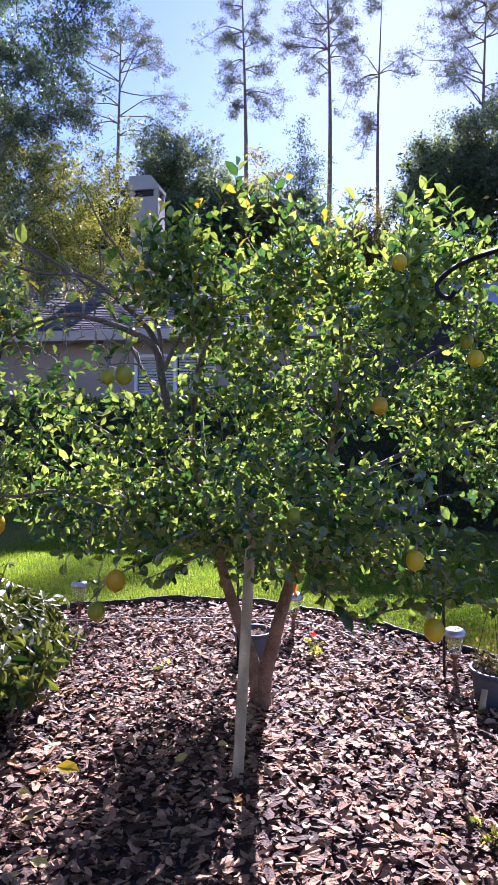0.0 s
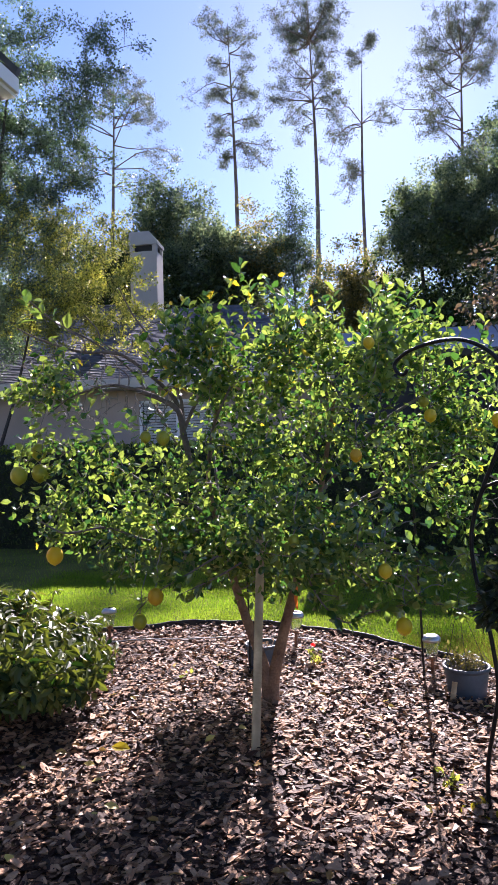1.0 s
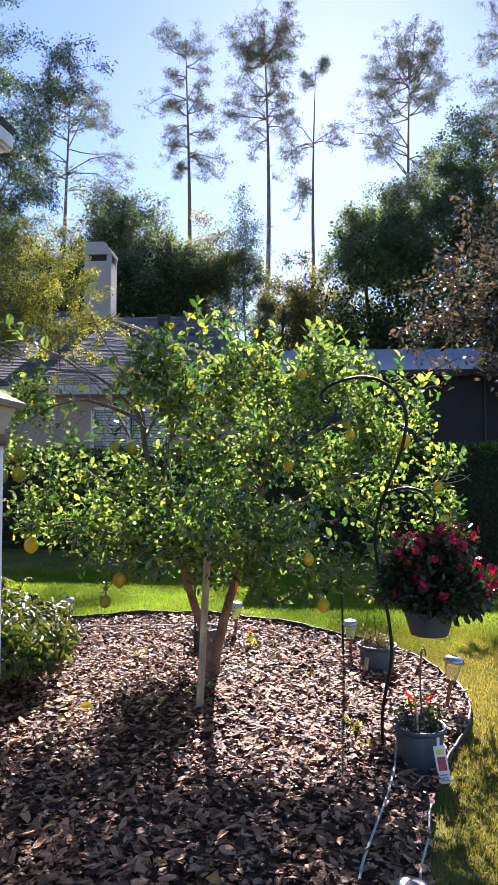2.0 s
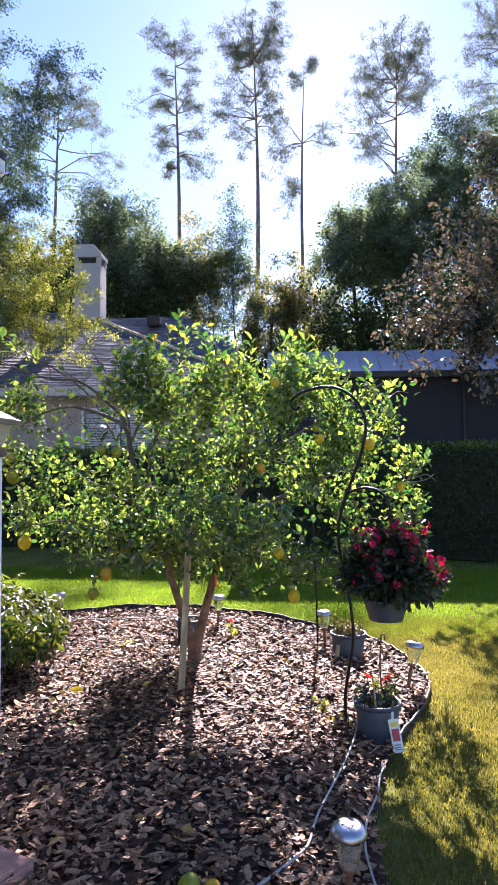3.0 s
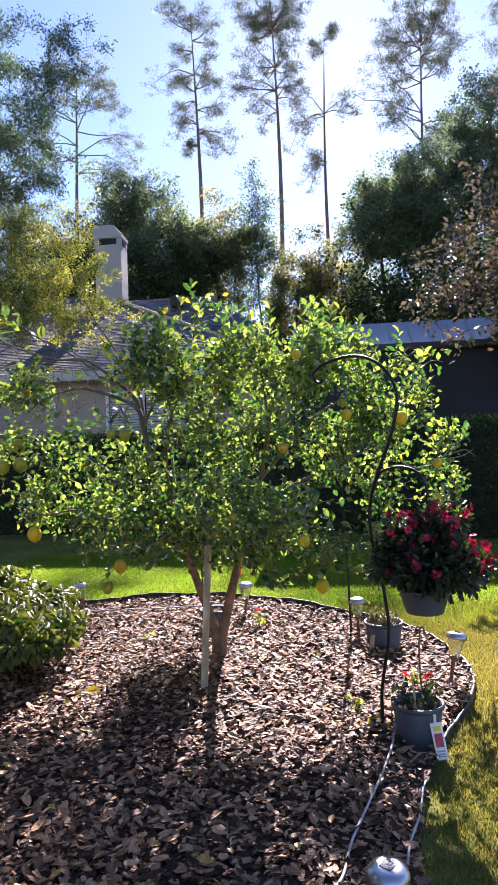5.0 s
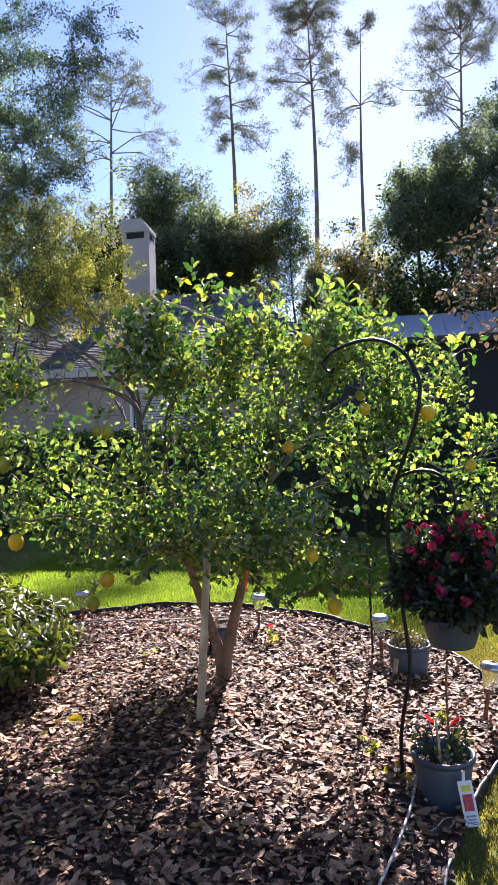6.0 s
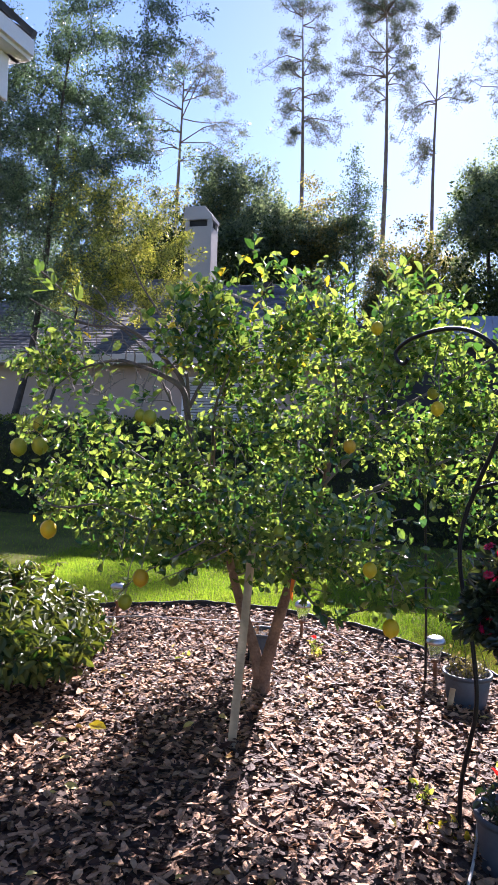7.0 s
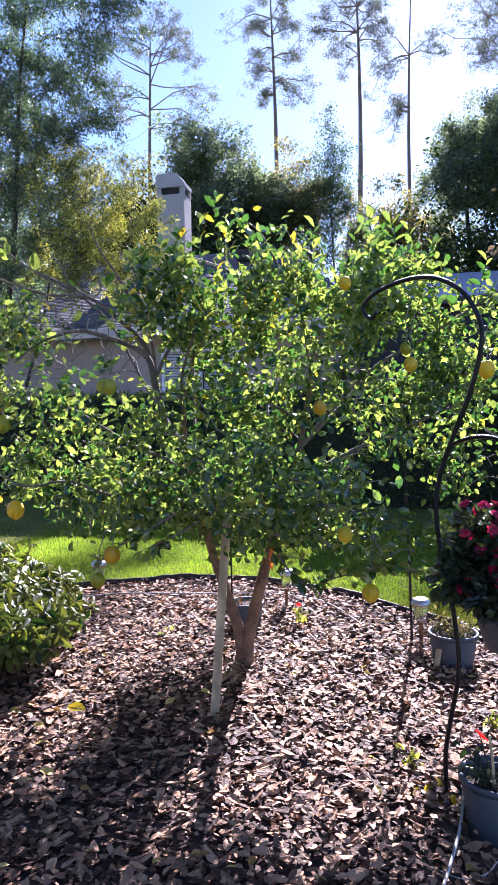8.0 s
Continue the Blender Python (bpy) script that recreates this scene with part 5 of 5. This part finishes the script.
hose_a = thing("drip_hose", (0, 0, 0), "thin pale grey drip hose lying on the mulch", "hose")
part("tube", tube(smooth_line([(1.04, 2.5, .05), (.993, 2.175, .05), (.921, 1.872, .05), (.846, 1.616, .05), (.771, 1.353, .05), (.738, 1.17, .05), (.702, 1.088, .05), (.633, .99, .05), (.56, .893, .05), (.48, .82, .05), (.25, .68, .05), (-.1, .4, .05)], 6), .0052, 8), M_HOSE, hose_a, smooth=True)
hose_c = thing("drip_hose", (0, 0, 0), "thin pale drip hose along the back of the bed", "hose")
part("tube", tube(smooth_line([(-1.75, 4.45, .05), (-1.39, 4.68, .052), (-1.14, 4.77, .05), (-.85, 4.78, .054), (-.57, 4.86, .05), (-.25, 4.9, .052), (.04, 4.87, .05), (.24, 4.76, .054), (.39, 4.58, .05), (.55, 4.3, .045), (.7, 4.05, .03)], 6), .0052, 8), M_HOSE, hose_c, smooth=True)
hose_b = thing("drip_hose", (0, 0, 0), "pale hose along the lawn edge", "hose")
part("tube", tube(smooth_line([(1.09, 1.8, .05), (1.068, 1.73, .05), (1.031, 1.546, .05), (.968, 1.339, .05), (.941, 1.141, .05), (.947, .972, .05), (.965, .8, .05), (1.02, .3, .05), (1.05, -.5, .05)], 6), .0045, 8), M_HOSE, hose_b, smooth=True)
vine = thing("dry_vine", (0, 0, 0), "dry pale vine stem on the ground", "vine")
part("stem", tube(smooth_line([(.92, 1.97, .045), (.98, 1.94, .05), (1.05, 1.97, .05), (1.1, 2.04, .055), (1.15, 2.06, .045), (1.2, 2.03, .045), (1.24, 2.07, .03)], 5), .0017, 5), M_HOSE, vine)
for x, y, z, r, m, rz in ((.24, .83, .035, .033, M_LEMON, 20), (.33, .89, .04, .038, M_GREENLEMON, 95), (.41, .88, .035, .032, M_ORANGE, 160)):
    w = thing("fallen_lemon", pose(x, y, z, 25, 8, rz), "yellow green lemon lying on the mulch", "lemon", "windfall lemons")
    part("fruit", lathe(lemon_profile(r, 1.2), 16), m, w, smooth=True)

# ---- grass ----
SPIKE = (np.array([(-.5, 0, 0), (.5, 0, 0), (0, .2, 1)]), np.array([(0, 1, 2)]))


def blades(n, area, tall, seed, template=BLADE, fade=.5):
    q = np.random.default_rng(seed)
    p = np.stack([area[0] + (area[1] - area[0]) * q.random(n), area[2] + (area[3] - area[2]) * q.random(n)], -1)
    p = p[~inside_bed(p)]
    p = p[(p[:, 0] > -1.9) | (p[:, 1] > 3.4)]
    # thinning out towards the far sides
    rim = np.minimum(np.minimum(p[:, 0] - area[0], area[1] - p[:, 0]), np.minimum(p[:, 1] - area[2], area[3] - p[:, 1]))
    p = p[q.random(len(p)) < rim / fade]
    worn = np.array([noise.noise((u * 4, v * 4, 7.0)) for u, v in p])
    gap = p[:, 0] - np.interp(p[:, 1], [1.35, 1.85, 2.32, 2.72, 3.1], [1.0, 1.1, 1.27, 1.45, 1.55])
    p = p[(p[:, 1] > 3.1) | (q.random(len(p)) < .65 + gap / .3 + .8 * worn)]
    n = len(p)
    a = q.random(n) * 6.283
    lean = .35 + .9 * q.random(n)
    x = np.stack([np.cos(a), np.sin(a), np.zeros(n)], -1)
    up = unit(np.stack([-np.sin(a) * lean, np.cos(a) * lean, np.ones(n)], -1))
    y = np.cross(up, x)
    patch = np.array([noise.noise((u * .8, v * .8, 2.0)) for u, v in p])
    h = tall * (.55 + .7 * q.random(n)) * (1 + .35 * patch)
    size = np.stack([.0036 + .003 * q.random(n), h * .9, h], -1)
    return scatter(template, np.concatenate([p, np.full((n, 1), -.006)], 1), np.stack([x, -y, up], -1), size)


lawn = thing("lawn_grass", (0, 0, 0), "short green grass, yellowing along the bed", "grass", kind="stuff")
part("dry_blades", [blades(250000, (.75, 3.3, -.2, 5.3), .028, 1, SPIKE, fade=.35), blades(40000, (.9, 5.5, -2.5, 6.2), .028, 7, SPIKE, fade=1.2)], M_BLADE_DRY, lawn, "yellowing grass beside the bed", kind="stuff")
part("blades", [blades(240000, (-3.6, 3.9, 4.2, 8.4), .036, 2, SPIKE), blades(45000, (-9, 9, 5, 11.5), .045, 3, SPIKE)], M_BLADE, lawn, kind="stuff")

# ---- bark mulch ----
def chip_template(seed, n):
    """A thin curled flake of bark with n corners."""
    q = np.random.default_rng(seed)
    a = np.linspace(0, 2 * np.pi, n, endpoint=False) + q.normal(size=n) * .5 / n
    r = .5 * (1 + .12 * np.sin(a * 2 + q.random() * 6) + .13 * np.sin(a * 3 + q.random() * 6) + q.normal(size=n) * .09)
    x, y = np.cos(a) * r * (.45 + .3 * q.random()), np.sin(a) * r * 1.15
    z = 1.6 * x * x * (q.random() - .3) * 2 + .10 * y * q.normal() + .35 * y * y * (q.random() - .4) + q.normal(size=n) * .012
    th = .05 + .04 * q.random()
    v = np.concatenate([np.stack([x, y, z + th], -1), np.stack([x * .92, y * .92, z], -1), [(0, 0, th + .01 * q.normal())]])
    f = [(2 * n, k, (k + 1) % n) for k in range(n)] + [t for k in range(n) for t in ((k, n + k, n + (k + 1) % n), (k, n + (k + 1) % n, (k + 1) % n))]
    return v, np.array(f)


CHIPS = [chip_template(k, 8) for k in range(10)]
FAR_CHIPS = [chip_template(k + 40, 6) for k in range(6)]
q = np.random.default_rng(5)
N = 52000
p = np.vstack([np.stack([-2.5 + 4.2 * q.random(N), .3 + 5.3 * q.random(N)], -1), np.stack([-1.6 + 2.8 * q.random(9500), -3.4 + 3.7 * q.random(9500)], -1)])
p = p[inside_bed(p)]
N = len(p)
z = .004 + .05 * q.random(N) ** 1.5
tilt = q.normal(size=(N, 2)) * (.13 + .36 * q.random((N, 1)) ** 2)
up = unit(np.stack([tilt[:, 0], tilt[:, 1], np.ones(N)], -1))
a = q.random(N) * 6.283
turns = frames_of(np.stack([np.cos(a), np.sin(a), np.zeros(N)], -1), up)
turns = np.stack([turns[:, :, 0], np.cross(up, turns[:, :, 0]), up], -1)
size = .019 + .042 * q.random(N) ** 2
place = np.concatenate([p, z[:, None]], 1)
kind = q.integers(0, 30, N)
close = (p[:, 1] > .6) & (p[:, 1] < 3.0)
own = close & (p[:, 1] < 2.2) & (abs(p[:, 0] - .2) < .75) & (z > .024)
own &= np.cumsum(own) <= 300
rest = [scatter(CHIPS[k], *(w[close & ~own & (kind % 10 == k)] for w in (place, turns, size))) for k in range(10)]
rest += [scatter(FAR_CHIPS[k], *(w[~close & (kind % 6 == k)] for w in (place, turns, size))) for k in range(6)]
part("bark_mulch", rest, M_CHIP, bed, "brown and grey bark chips", kind="stuff")
chip_meshes = [build_mesh("bark_chip", [c], M_CHIP_ONE) for c in CHIPS]
for k in np.flatnonzero(own):
    ob = part("bark_chip", chip_meshes[kind[k] % 10], None, bed)
    ob.matrix_basis = Matrix.Translation(place[k]) @ Matrix(turns[k].tolist()).to_4x4() @ Matrix.Scale(size[k], 4)
# dead leaves among the chips
n = 4200
p = np.stack([-2.3 + 3.8 * q.random(n), .5 + 5 * q.random(n)], -1)
p = p[inside_bed(p)]
n = len(p)
a = q.random(n) * 6.283
turns = frames_of(np.stack([np.cos(a), np.sin(a), q.normal(size=n) * .25], -1), unit(q.normal(size=(n, 3)) * .3 + (0, 0, 1)))
part("dead_leaves", [scatter(LEAF, np.concatenate([p, .02 + .035 * q.random((n, 1))], 1), turns, .028 + .032 * q.random(n))], M_DEADLEAF, bed, "tan and orange dead leaves", kind="stuff")

# yellow leaves shed by the lemon tree
n = 90
p = np.stack([-1.1 + 2.3 * q.random(n), 1.0 + 3.4 * q.random(n)], -1)
a = q.random(n) * 6.283
turns = frames_of(np.stack([np.cos(a), np.sin(a), q.normal(size=n) * .2], -1), unit(q.normal(size=(n, 3)) * .35 + (0, 0, 1)))
part("shed_leaves", [scatter(CITRUS, np.concatenate([p, .052 + .012 * q.random((n, 1))], 1), turns, .035 + .03 * q.random(n))], M_SHED, bed, "yellow and orange shed leaves", kind="stuff")


part("shed_leaf", [scatter(CITRUS, np.array([(-.72, 2.79, .056)]), frames_of(np.array([(1.0, -.15, .06)]), np.array([(.1, -.5, 1.0)])), np.array([.10]))], M_CITRUS_YELLOW, bed, "large yellow green shed leaf")
# small weeds and a red seedling in the bed
def sprig(at, label, leaf_mat, n, size, height, seed, petals=None):
    t = thing("seedling", (*at, 0), label, "weed", "seedlings in the mulch")
    r = np.random.default_rng(seed)
    stems, place, out = [], [], []
    for k in range(5):
        tip = np.array((r.normal() * .04, r.normal() * .04, height * (.6 + .5 * r.random())))
        stems += tube([(0, 0, -.02), tip * .5 + r.normal(size=3) * .006, tip], [.0022, .0018, .0012], 5)
        for m in range(n):
            place.append(tip * (.35 + .65 * r.random()) + r.normal(size=3) * .008)
            out.append(unit(r.normal(size=3) + np.array((0, 0, .4))))
    part("stemwork", stems, M_BASKETLEAF, t)
    place, out = np.array(place), np.array(out)
    part("foliage", [scatter(LEAF, place, frames_of(out, unit(r.normal(size=(len(place), 3)) + (0, 0, .8))), size * (.6 + .7 * r.random(len(place))))], leaf_mat, t, kind="stuff")
    if petals:
        ob = part("blossom", [flower(.02)], petals, t, "small red blossom")
        ob.matrix_basis = pose(.0, -.02, height * 1.2, -60, 0, 0)
    return t


sprig((.16, 4.25), "small green seedling with a red blossom", M_GOLDLEAF, 9, .035, .14, 1, M_SCARLET)
sprig((.86, 2.62), "small yellow green weed in the mulch", M_GOLDLEAF, 6, .03, .08, 2)
sprig((.95, 2.4), "small yellow green weed in the mulch", M_CITRUS_YELLOW, 4, .035, .06, 3)
sprig((-.62, 3.95), "small yellow green weed in the mulch", M_GOLDLEAF, 4, .03, .06, 4)
sprig((1.2, 3.0), "small yellow green weed in the mulch", M_GOLDLEAF, 6, .03, .10, 5)
